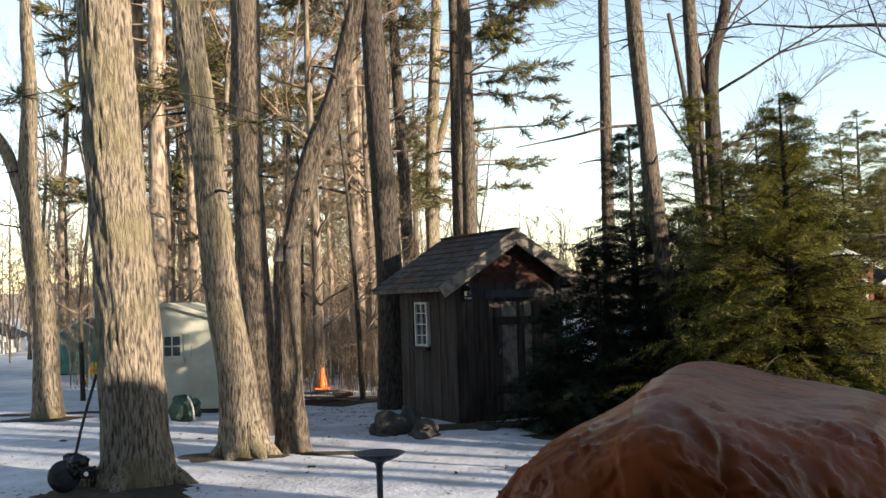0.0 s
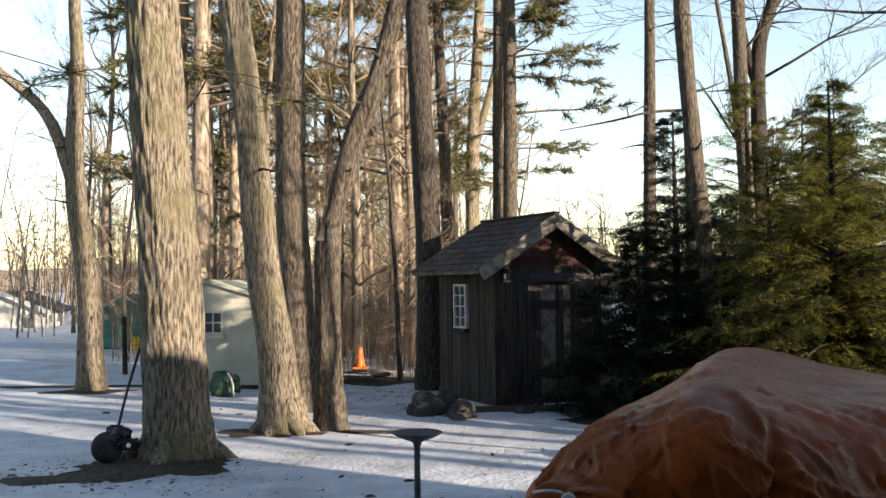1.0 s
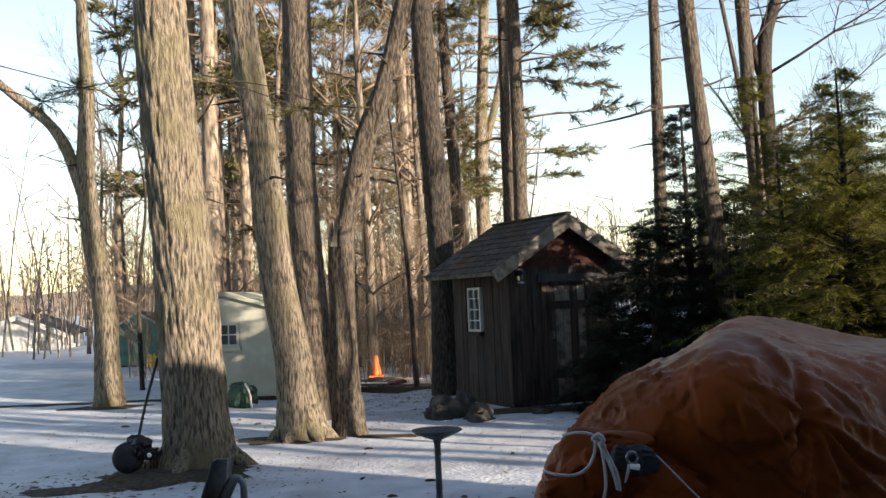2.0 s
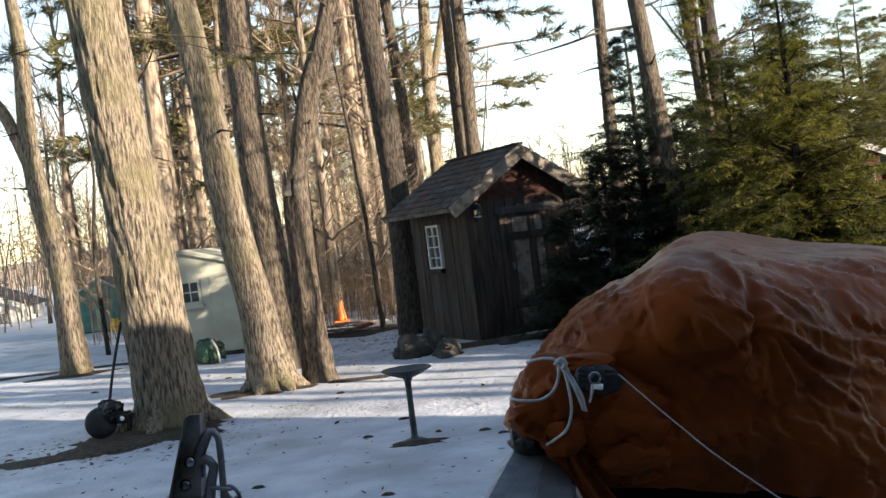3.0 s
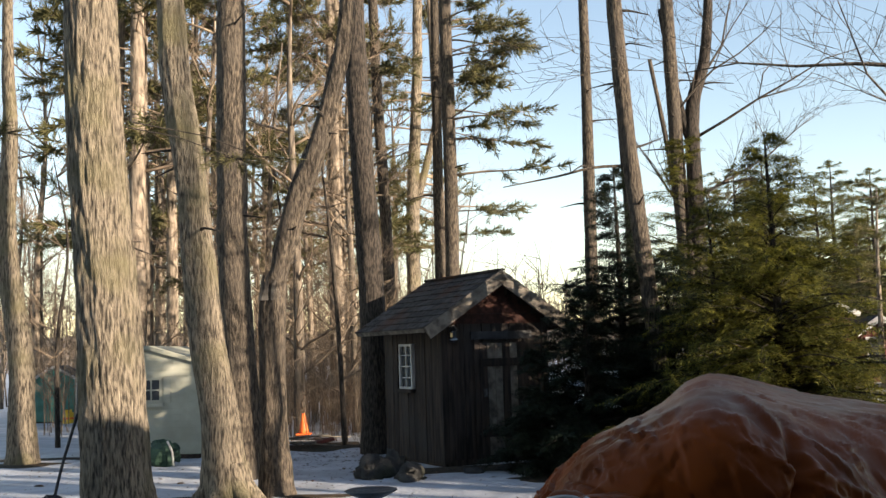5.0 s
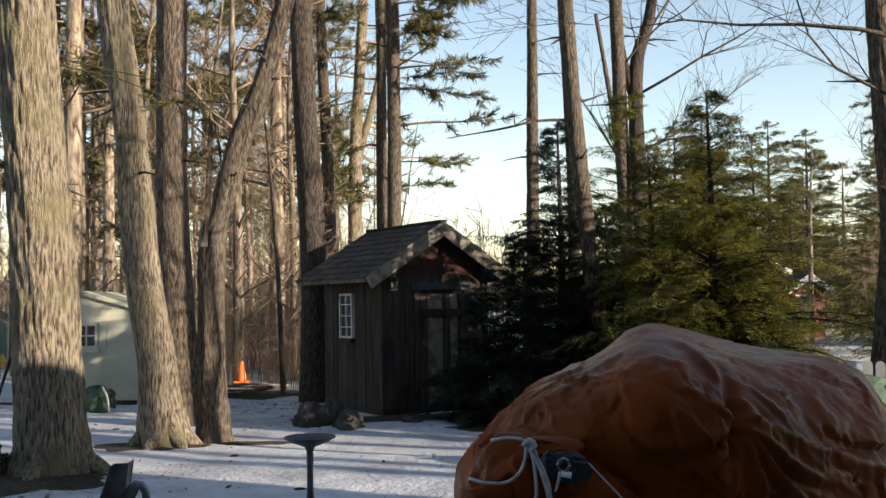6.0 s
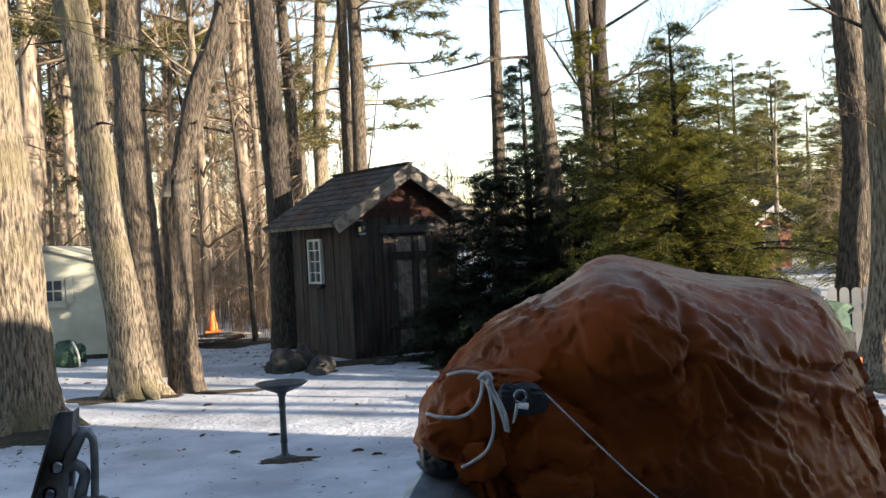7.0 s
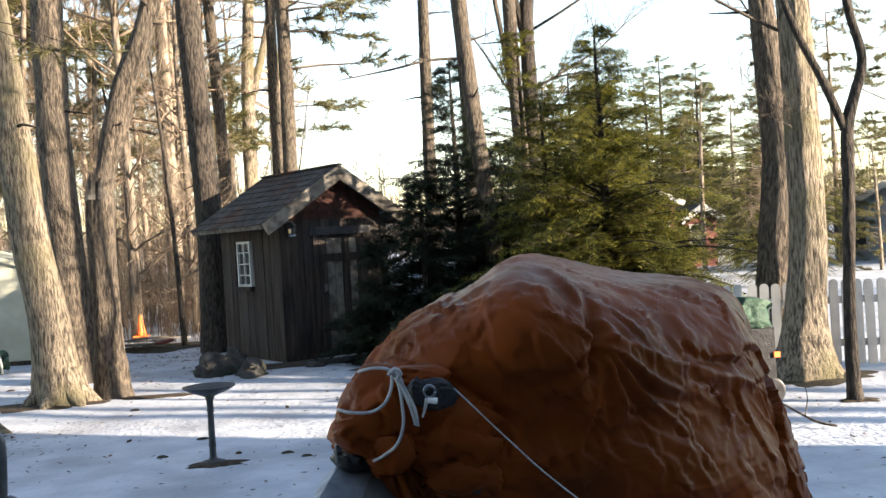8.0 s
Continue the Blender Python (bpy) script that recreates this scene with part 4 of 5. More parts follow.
# trailer and hull under the cover
trailer = thing("trailer", pose(0, 0, 0.034), "galvanised boat trailer with a winch post, tongue raised", "trailer")
rocker = thing("covered_machine", pose(0, 0, 0), "black hull of the machine under the tarpaulin", "watercraft")
bm = bmesh.new()
prof = [(0.20, 2.40, 1.05), (0.30, 2.16, 0.95), (0.7, 2.18, 0.90), (1.05, 2.4, 0.88), (1.34, 2.75, 0.86)]
back = [(0.2, 2.75, 1.12), (0.4, 3.0, 1.05), (0.75, 3.2, 1.0), (1.1, 3.3, 0.95), (1.42, 3.2, 0.92)]
rings = []
for p, q in zip(prof, back):
    rings.append([bm.verts.new(v) for v in ((p[0], p[1], p[2]), (p[0] + 0.02, p[1] - 0.02, p[2] + 0.12), (p[0] + 0.05, p[1] + 0.12, p[2] + 0.2), (q[0], q[1] - 0.1, q[2] + 0.2), (q[0], q[1], q[2]), ((p[0] + q[0]) / 2, (p[1] + q[1]) / 2, p[2] - 0.22))])
for a, b in zip(rings, rings[1:]):
    for k in range(6):
        bm.faces.new((a[k], a[(k + 1) % 6], b[(k + 1) % 6], b[k]))
bm.faces.new(rings[0])
bm.faces.new(rings[-1][::-1])
bmesh.ops.recalc_face_normals(bm, faces=bm.faces)
part("hull", bm, M["black"], rocker)
tube("rub_rail", [(0.22, 2.36, 1.14, 0.014), (0.31, 2.13, 1.06, 0.014), (0.7, 2.15, 1.0, 0.014), (1.06, 2.37, 0.97, 0.014)], 8, M["dark_paint"], rocker, 0.05)

# unseen house behind the camera and wing to the right, added to shade the yard
house = thing("dwelling_house", pose(0, 0, 0), "unseen grey-sided house block behind the yard, added to cast shade", "house")
part("wall", boxed(-13, 9.5, -9.0, -1.3, -0.3, 5.2), M["siding_grey"], house)
part("wing_wall", boxed(9.5, 10.9, -9.0, 2.9, -0.3, 4.55), M["siding_grey"], house)
for a in ((-13.3, 9.5, -9.3, -1.0, 5.2, 7.4), (9.2, 11.1, -9.3, 3.1, 4.55, 5.0)):
    bm = bmesh.new()
    vs = box(bm, *a)
    for v in vs:
        if v.co.z > a[5] - 0.01:
            v.co.y = (a[2] + a[3]) / 2
    part("roof", bm, M["shingle"], house)
rnd = random.Random(31)
s2, n2 = Vector((math.sin(SUN_AZ), math.cos(SUN_AZ), 0)), Vector((-math.cos(SUN_AZ), math.sin(SUN_AZ), 0))
# unseen bare trees and pines, added towards the sun to dapple its light
for d, q, sc, k in ((16, 9.1, 0.7, 1), (21, 10.8, 0.8, 1), (27, 16.0, 0.9, 0), (33, 12.2, 1.0, 1), (30, 18.5, 0.9, 1), (38, 23.0, 1.0, 0)):
    p = s2 * d + n2 * q
    copy_thing(rnd.choice(protos_bare[:3] if k else protos_pine), pose(p.x, p.y, 0, 0, 0, rnd.uniform(0, 360)) @ Matrix.Scale(sc, 4))
# unseen maple copies, added only to throw trunk shadows over the snow
for d, q in ((17.5, 9.0), (16.5, 10.8), (24, 12.1), (20, 9.4)):
    p = s2 * d + n2 * q
    copy_thing(tM, pose(p.x, p.y, 0, 0, 0, 40 * d))


# ---- trailer: winch post, coupler bracket, chain and tongue ----
def plate(name, corners, thick, material, parent, label=""):
    """A flat plate from its outline, given some thickness, with softened edges."""
    bm = bmesh.new()
    f = bm.faces.new([bm.verts.new(c) for c in corners])
    bm.normal_update()
    n = f.normal.copy()
    r = bmesh.ops.extrude_face_region(bm, geom=[f])
    bmesh.ops.translate(bm, vec=n * -thick, verts=[v for v in r["geom"] if isinstance(v, bmesh.types.BMVert)])
    bmesh.ops.recalc_face_normals(bm, faces=bm.faces)
    bmesh.ops.bevel(bm, geom=list(bm.edges), offset=thick * 0.25, segments=1, affect="EDGES")
    return part(name, bm, material, parent, label)


plate("post_face", [(0.105, 2.12, 1.212), (0.175, 2.13, 1.205), (0.085, 1.86, 1.10), (0.075, 1.80, 0.92), (-0.035, 1.80, 0.92), (-0.02, 1.86, 1.11)], 0.006, M["galvanised"], trailer, "folded galvanised winch post")
plate("post_cheek", [(0.175, 2.13, 1.205), (0.215, 2.10, 1.17), (0.205, 2.0, 1.11), (0.16, 1.86, 1.06), (0.13, 1.80, 0.92), (0.075, 1.80, 0.92), (0.085, 1.86, 1.10)], 0.005, M["galvanised"], trailer)
plate("post_cheek", [(0.105, 2.13, 1.212), (0.07, 2.12, 1.185), (-0.045, 1.84, 1.03), (-0.06, 1.80, 0.92), (-0.035, 1.80, 0.92), (-0.02, 1.86, 1.11)], 0.005, M["galvanised"], trailer)
part("post_cap", boxed(0.10, 0.185, 2.10, 2.17, 1.208, 1.222, bevel=0.003), M["galvanised"], trailer)
for k in range(7):
    t = k / 6
    b = lathe([(0.0045, 0), (0.0045, 0.004), (0.002, 0.006)], 8)
    bmesh.ops.transform(b, matrix=Matrix.Translation((0.212 - 0.055 * t ** 1.5, 2.08 - 0.23 * t, 1.155 - 0.10 * t)) @ Matrix.Rotation(math.pi / 2, 4, "X"), verts=b.verts)
    part("rivet", b, M["steel"], trailer)
tube("bow_roller", [(0.11, 2.16, 1.27, 0.028), (0.20, 2.16, 1.265, 0.028)], 16, M["black"], trailer)
tube("shackle", [(0.185, 2.02, 1.262, 0.006), (0.20, 2.0, 1.25, 0.006), (0.205, 2.0, 1.235, 0.006), (0.19, 2.01, 1.225, 0.006)], 8, M["chrome"], trailer, 0.01)
tube("winch_handle", [(0.27, 2.02, 1.178, 0.013), (0.30, 2.02, 1.175, 0.014), (0.36, 2.02, 1.162, 0.014)], 12, M["black"], trailer, 0.02, label="black grip of the winch handle")
part("tongue", boxed(-0.42, -0.285, 1.70, 1.76, 1.15, 1.229, bevel=0.006), M["steel"], trailer, "dark steel tongue beam")
part("tongue_sleeve", boxed(-0.40, -0.30, 1.695, 1.765, 1.145, 1.235, bevel=0.004), M["steel"], trailer)
part("tongue_beam", boxed(-0.285, 0.02, 1.703, 1.757, 1.10, 1.165, bevel=0.006), M["steel"], trailer)
tube("jack_post", [(-0.36, 1.73, 0.36, 0.03), (-0.36, 1.73, 1.18, 0.03)], 14, M["galvanised"], trailer)
part("jack_foot", boxed(-0.44, -0.28, 1.65, 1.81, 0.36, 0.44, bevel=0.01), M["galvanised"], trailer)
part("frame_rail", boxed(-0.02, 1.5, 1.98, 2.04, 0.78, 0.84, bevel=0.006), M["galvanised"], trailer)
part("axle_leg", boxed(0.0, 0.06, 1.76, 1.83, 0.3, 0.93, bevel=0.006), M["galvanised"], trailer)
# upright channel with two bolts
for x0, x1, y0, y1, nm in ((-0.512, -0.456, 1.705, 1.711, "bracket_web"), (-0.518, -0.5125, 1.685, 1.711, "bracket_flange"), (-0.4555, -0.451, 1.705, 1.745, "bracket_flange")):
    bm = bmesh.new()
    for v in box(bm, x0, x1, y0, y1, 1.285, 1.425):
        u = (v.co.x + 0.518) / 0.067
        v.co.x = -0.456 + 0.021 * u if v.co.z > 1.36 else -0.502 + 0.052 * u
    part(nm, bm, M["steel"], trailer)
part("bracket_foot", boxed(-0.52, -0.45, 1.695, 1.75, 1.272, 1.286, bevel=0.003), M["steel"], trailer)
for x, z in ((-0.461, 1.347), (-0.473, 1.309)):
    b = lathe([(0.010, 0), (0.010, 0.004), (0.007, 0.008), (0.0, 0.009)], 14)
    bmesh.ops.transform(b, matrix=Matrix.Translation((x, 1.704, z)) @ Matrix.Rotation(math.pi / 2, 4, "X"), verts=b.verts)
    part("bolt", b, M["chrome"], trailer, smooth=True)
bm = bmesh.new()
bmesh.ops.create_uvsphere(bm, u_segments=24, v_segments=14, radius=0.036)
bmesh.ops.transform(bm, matrix=Matrix.Translation((-0.548, 1.72, 1.246)) @ Matrix.Diagonal((1.05, 1, 0.9, 1)), verts=bm.verts)
part("coupler_nose", bm, M["chrome"], trailer, "shiny dark coupler nose", smooth=True)
part("coupler_body", boxed(-0.525, -0.42, 1.69, 1.755, 1.195, 1.272, bevel=0.012), M["steel"], trailer)
tube("latch_lever", [(-0.452, 1.715, 1.318, 0.010), (-0.448, 1.712, 1.350, 0.011), (-0.438, 1.71, 1.372, 0.010), (-0.424, 1.71, 1.392, 0.008), (-0.412, 1.71, 1.385, 0.006), (-0.410, 1.71, 1.36, 0.006), (-0.412, 1.71, 1.30, 0.006), (-0.416, 1.71, 1.25, 0.007)], 10, M["steel"], trailer, 0.008)
tube("latch_hook", [(-0.452, 1.712, 1.34, 0.009), (-0.436, 1.708, 1.348, 0.009), (-0.424, 1.708, 1.335, 0.008), (-0.43, 1.708, 1.31, 0.009), (-0.44, 1.708, 1.27, 0.01)], 10, M["steel"], trailer, 0.008)


def chain_link(p, d, up, parent):
    d, side = d.normalized(), d.cross(up).normalized()
    pts = []
    for k in range(13):
        a = 2 * math.pi * k / 12
        c, s = math.cos(a), math.sin(a)
        o = d * (0.016 * c) + side * (0.0085 * s)
        pts.append((*(p + o), 0.0035))
    tube("chain_link", pts, 6, M["steel"], parent)


line = [Vector((-0.425, 1.70, 1.30)), Vector((-0.402, 1.70, 1.295)), Vector((-0.388, 1.695, 1.278)), Vector((-0.368, 1.69, 1.262)), Vector((-0.352, 1.69, 1.240)), Vector((-0.350, 1.69, 1.212)), Vector((-0.365, 1.69, 1.19)), Vector((-0.39, 1.69, 1.185))]
for k, (a, b) in enumerate(zip(line, line[1:])):
    chain_link((a + b) / 2, b - a, Vector((0, 1, 0)) if k % 2 else Vector((0.3, 0.2, 1)), trailer)
for k in range(5):
    chain_link(Vector((-0.43 + 0.008 * k, 1.695 - 0.002 * k, 1.262 - 0.018 * k)), Vector((0.3, 0, -1)), Vector((k % 2, 1, 0.2)), trailer)

# ---- the tarpaulin's tied front: bunched cloth, flap, ropes ----
def bunch(name, centre, size, seed, parent, squash=1.0, material=None):
    rnd_ = random.Random(seed)
    bm = bmesh.new()
    bmesh.ops.create_icosphere(bm, subdivisions=5, radius=1)
    for v in bm.verts:
        n_ = v.co.normalized()
        q = n_ * 1.7 + Vector((seed, 0, 0))
        r = 0.76 + 0.85 * crumple(n_, 0.9, 0.9, seed) + 0.28 * crumple(n_, 2.2, 0.8, seed + 3) + 0.1 * noise.noise(q * 0.7)
        v.co = Vector((n_.x * size[0] * r, n_.y * size[1] * r, n_.z * size[2] * r)) + Vector(centre)
    return part(name, bm, material or M["tarp"], parent, smooth=True)


bunch("bunched_front", (0.182, 2.08, 1.345), (0.085, 0.09, 0.085), 3.0, cover)
bunch("bunched_front", (0.205, 2.05, 1.285), (0.06, 0.07, 0.06), 7.0, cover)
# black lump stands in for the shade in the gap under the nose
bunch("inner_lining", (0.142, 2.10, 1.272), (0.04, 0.05, 0.045), 9.0, cover, material=M["black"])
bunch("bunched_front", (0.128, 2.14, 1.30), (0.033, 0.06, 0.045), 29.0, cover)
bunch("tuck", (0.25, 2.06, 1.405), (0.075, 0.06, 0.035), 13.0, cover)
bunch("tuck", (0.31, 2.05, 1.29), (0.10, 0.05, 0.07), 17.0, cover)
bunch("tuck", (0.33, 2.03, 1.215), (0.09, 0.05, 0.045), 21.0, cover)
# black lump for the shade inside the recess behind the hook
bunch("inner_lining", (0.275, 2.0, 1.385), (0.045, 0.02, 0.03), 25.0, cover, material=M["black"])
verts, faces = [], []
for i in range(19):
    for j in range(9):
        t, s = i / 18, j / 8
        x = 0.19 + 0.05 * t + 0.075 * t * s + 0.03 * s + 0.07 * t * t
        z = 1.255 - 0.27 * t
        verts.append((x, 2.03 + 0.02 * math.sin(s * 9 + 2 * t) - 0.03 * t + 0.01 * math.sin(t * 11), z + 0.01 * math.sin(s * 7)))
faces = [(i * 9 + j, i * 9 + j + 1, (i + 1) * 9 + j + 1, (i + 1) * 9 + j) for i in range(18) for j in range(8)]
flap = raw("flap", verts, faces, M["tarp"], cover, "hanging corner of the tarpaulin", smooth=True)
flap.modifiers.new("thick", "SOLIDIFY").thickness = 0.003
rope = thing("tie_rope", pose(0, 0, 0.02), "white cord knotted round the tarpaulin's front", "rope")
R_ = 0.0029
tube("cord", [(0.10, 1.99, 1.352, R_), (0.12, 1.965, 1.349, R_), (0.155, 1.96, 1.347, R_), (0.18, 1.955, 1.36, R_), (0.195, 1.96, 1.385, R_), (0.20, 1.97, 1.415, R_)], 8, M["rope"], rope, 0.008)
tube("cord", [(0.14, 1.99, 1.418, R_), (0.165, 1.975, 1.424, R_), (0.19, 1.965, 1.422, R_), (0.21, 1.96, 1.408, R_), (0.216, 1.955, 1.395, R_)], 8, M["rope"], rope, 0.008)
tube("cord", [(0.198, 1.965, 1.42, R_), (0.207, 1.955, 1.40, R_), (0.212, 1.95, 1.36, R_), (0.212, 1.95, 1.32, R_), (0.20, 1.96, 1.285, R_), (0.178, 1.985, 1.262, R_), (0.16, 2.0, 1.25, R_)], 8, M["rope"], rope, 0.008)
tube("cord", [(0.203, 1.96, 1.415, R_), (0.222, 1.955, 1.38, R_), (0.236, 1.955, 1.345, R_), (0.24, 1.958, 1.315, R_)], 8, M["rope"], rope, 0.008)
tube("cord", [(0.20, 1.96, 1.412, R_), (0.218, 1.95, 1.375, R_), (0.230, 1.95, 1.34, R_), (0.235, 1.955, 1.318, R_)], 8, M["rope"], rope, 0.008)
tube("knot", [(0.192, 1.957, 1.412, 0.004), (0.203, 1.95, 1.422, 0.005), (0.212, 1.95, 1.412, 0.005), (0.204, 1.952, 1.402, 0.004)], 8, M["rope"], rope, 0.006)
stay = thing("stay_line", pose(0, 0, 0.016), "thin white line stretched along the tarpaulin's side", "rope")
tube("line", [(0.315, 1.985, 1.378, 0.0015), (0.41, 1.96, 1.275, 0.0015), (0.50, 1.945, 1.185, 0.0015), (0.70, 1.93, 1.015, 0.0015), (0.78, 1.95, 0.95, 0.0015)], 6, M["rope"], stay, 0.03)
hook = thing("bow_hook", pose(-0.006, 0, 0.009), "bright snap hook tied below the tuck", "hook")
tube("ring", [(0.273 + 0.010 * math.cos(a), 1.972, 1.384 + 0.011 * math.sin(a), 0.0035) for a in [2 * math.pi * k / 14 for k in range(15)]], 8, M["chrome"], hook)
tube("shank", [(0.268, 1.972, 1.373, 0.004), (0.263, 1.972, 1.355, 0.003), (0.258, 1.975, 1.338, 0.002)], 8, M["rope"], hook, 0.006)
tube("gate", [(0.268, 1.972, 1.370, 0.006), (0.286, 1.972, 1.366, 0.006)], 8, M["reflector"], hook)
g = lathe([(0.011, -0.002), (0.011, 0.002), (0.008, 0.003), (0.006, 0.003), (0.006, -0.002)], 16)
bmesh.ops.transform(g, matrix=Matrix.Translation((0.72, 2.08, 1.05)) @ Matrix.Rotation(math.pi / 2, 4, "X"), verts=g.verts)
part("eyelet", g, M["steel"], cover, "brass eyelet in the hem")

# ---- bird bath ----
bath = thing("bird_bath", pose(-0.44, 8.5, 0), "dark metal bird bath on a slim pedestal in snow", "bird bath")
part("bowl", lathe([(0.03, 0.53), (0.06, 0.54), (0.15, 0.575), (0.205, 0.605), (0.213, 0.612), (0.205, 0.618), (0.14, 0.592), (0.0, 0.575)], 36), M["patina"], bath, smooth=True)
part("pedestal", lathe([(0.05, 0.0), (0.04, 0.03), (0.028, 0.05), (0.026, 0.12), (0.031, 0.14), (0.027, 0.16), (0.025, 0.40), (0.030, 0.42), (0.026, 0.44), (0.028, 0.50), (0.045, 0.54)], 20), M["patina"], bath, smooth=True)
part("base", lathe([(0.10, -0.02), (0.10, 0.01), (0.06, 0.025), (0.03, 0.03)], 24), M["patina"], bath, smooth=True)

# ---- fences ----
def picket_fence(name, a, b, label, tall=0.98, gap=0.125, paint="white"):
    f = thing(name, pose(a[0], a[1], 0, 0, 0, math.degrees(math.atan2(b[1] - a[1], b[0] - a[0]))), label, "fence")
    L = math.hypot(b[0] - a[0], b[1] - a[1])
    for z in (0.25, 0.72):
        part("rail", boxed(0, L, 0.012, 0.05, z, z + 0.08, bevel=0.004), M[paint], f)
    me = None
    rnd_ = random.Random(L)
    for k in range(int(L / gap)):
        if me is None:
            bm = bmesh.new()
            lo = [bm.verts.new(v) for v in ((-0.048, -0.010, 0.05), (0.048, -0.010, 0.05), (0.048, -0.010, tall - 0.04), (0.036, -0.010, tall - 0.012), (0.014, -0.010, tall), (-0.014, -0.010, tall), (-0.036, -0.010, tall - 0.012), (-0.048, -0.010, tall - 0.04))]
            face = bm.faces.new(lo)
            r = bmesh.ops.extrude_face_region(bm, geom=[face])
            bmesh.ops.translate(bm, vec=(0, 0.02, 0), verts=[v for v in r["geom"] if isinstance(v, bmesh.types.BMVert)])
            bmesh.ops.recalc_face_normals(bm, faces=bm.faces)
            ob = part("picket", bm, M[paint], f)
            me = ob.data
        else:
            ob = new("picket", me)
            ob.parent = f
        ob.matrix_basis = pose(0.06 + k * gap, 0, rnd_.uniform(-0.012, 0.012), 0, rnd_.uniform(-1.2, 1.2), 0)
    for k in range(int(L / 2.4) + 1):
        part("post", boxed(k * 2.4 + 0.0, k * 2.4 + 0.09, 0.052, 0.14, -0.1, tall - 0.1), M[paint], f)
    return f


picket_fence("picket_fence", (4.95, 10.75), (9.2, 9.25), "white painted picket fence behind the maples")
# this stretch is grey, its shade behind the hemlocks put into the colour
picket_fence("picket_fence", (2.0, 15.3), (3.7, 13.2), "picket fence behind the hemlocks, shade put into its grey", 0.85, 0.125, "trim_wood")

stick = thing("fallen_branch", pose(4.3, 7.6, 0), "thin bent dead branch lying on snow", "branch")
tube("stem", [(-0.42, 0.5, 0.32, 0.005), (-0.2, 0.25, 0.2, 0.008), (0.0, 0.0, 0.05, 0.011), (0.12, -0.12, 0.02, 0.009)], 7, M["bark_pine"], stick, 0.05, 0.2)
tube("twig", [(-0.05, 0.06, 0.09, 0.006), (0.06, 0.2, 0.2, 0.005), (0.12, 0.34, 0.3, 0.003)], 6, M["bark_pine"], stick, 0.05, 0.2)

# ---- green covered cart beside the fence ----
cart = thing("covered_cart", pose(4.35, 9.0, 0), "dark bin under a green cloth by the fence", "cart")
part("bin", boxed(-0.3, 0.28, -0.25, 0.25, 0.12, 0.72, bevel=0.03), M["black"], cart)
bunch("cloth", (-0.02, 0, 0.76), (0.36, 0.34, 0.22), 31.0, cart, material=M["green_cloth"])
for x in (-0.22, 0.2):
    part("wheel", lathe([(0.1, -0.03), (0.12, -0.02), (0.12, 0.02), (0.1, 0.03)], 18), M["black"], cart).matrix_basis = pose(x, -0.28, 0.12, 90, 0, 0)
part("reflector", boxed(0.24, 0.30, -0.27, -0.252, 0.42, 0.47), M["orange"], cart)

# ---- long-handled tool leaning on the pine ----
tool = thing("lawn_edger", pose(-3.74, 10.62, 0), "dark wheeled lawn tool leaning on the pine", "garden tool")
part("wheel", lathe([(0.06, -0.05), (0.15, -0.045), (0.165, -0.02), (0.165, 0.02), (0.15, 0.045), (0.06, 0.05)], 24), M["black"], tool, smooth=True).matrix_basis = pose(-0.05, 0.0, 0.17, 80, 0, 15)
bunch("motor", (0.05, 0.05, 0.27), (0.13, 0.13, 0.13), 41.0, tool, material=M["black"])
part("guard", boxed(0.10, 0.28, -0.06, 0.1, 0.14, 0.26, bevel=0.03), M["black"], tool)
part("cap", lathe([(0.02, 0), (0.025, 0.01), (0.0, 0.02)], 12), M["reflector"], tool).matrix_basis = pose(0.2, -0.07, 0.2, 90, 0, 0)
tube("handle", [(0.03, 0.05, 0.3, 0.016), (0.10, 0.14, 0.7, 0.016), (0.20, 0.28, 1.18, 0.016)], 10, M["black"], tool, 0.1)

# ---- odds and ends by the wood's edge ----
cone = thing("traffic_cone", pose(-2.28, 21.0, 0.12), "orange traffic cone on brush pile", "traffic cone")
part("body", lathe([(0.11, 0.03), (0.085, 0.12), (0.03, 0.42), (0.022, 0.43), (0.0, 0.43)], 20), M["orange"], cone, smooth=True)
part("base", boxed(-0.15, 0.15, -0.15, 0.15, 0.0, 0.03, bevel=0.01), M["orange"], cone)
bag = thing("hose_bag", pose(-4.12, 17.0, 0), "green crumpled sack against the cream shed", "sack")
bunch("sack", (0, 0, 0.17), (0.25, 0.2, 0.24), 51.0, bag, material=M["green_cloth"])
tube("strap", [(0.12, -0.26, 0.42, 0.018), (0.2, -0.28, 0.25, 0.018), (0.22, -0.27, 0.02, 0.018)], 8, M["white"], bag, 0.05)
bucket = thing("yellow_drum", pose(-9.6, 29.0, 0), "yellow plastic drum standing on snow", "drum")
part("body", lathe([(0.13, 0.0), (0.15, 0.03), (0.15, 0.30), (0.14, 0.34), (0.1, 0.36), (0.1, 0.42), (0.0, 0.42)], 18), M["yellow"], bucket, smooth=True)
part("band", lathe([(0.153, 0.16), (0.155, 0.17), (0.155, 0.20), (0.153, 0.21)], 18), M["orange"], bucket)
sled = thing("red_sled", pose(-1.75, 19.6, 0.06, 6, -8, 25), "broken red plastic sled on the brush", "sled")
bm = bmesh.new()
vs = box(bm, -0.2, 0.2, -0.1, 0.1, 0.0, 0.05, bevel=0.02)
for v in vs:
    v.co.z += 0.5 * v.co.x ** 2
part("shell", bm, M["red_paint"], sled)
rnd = random.Random(9)
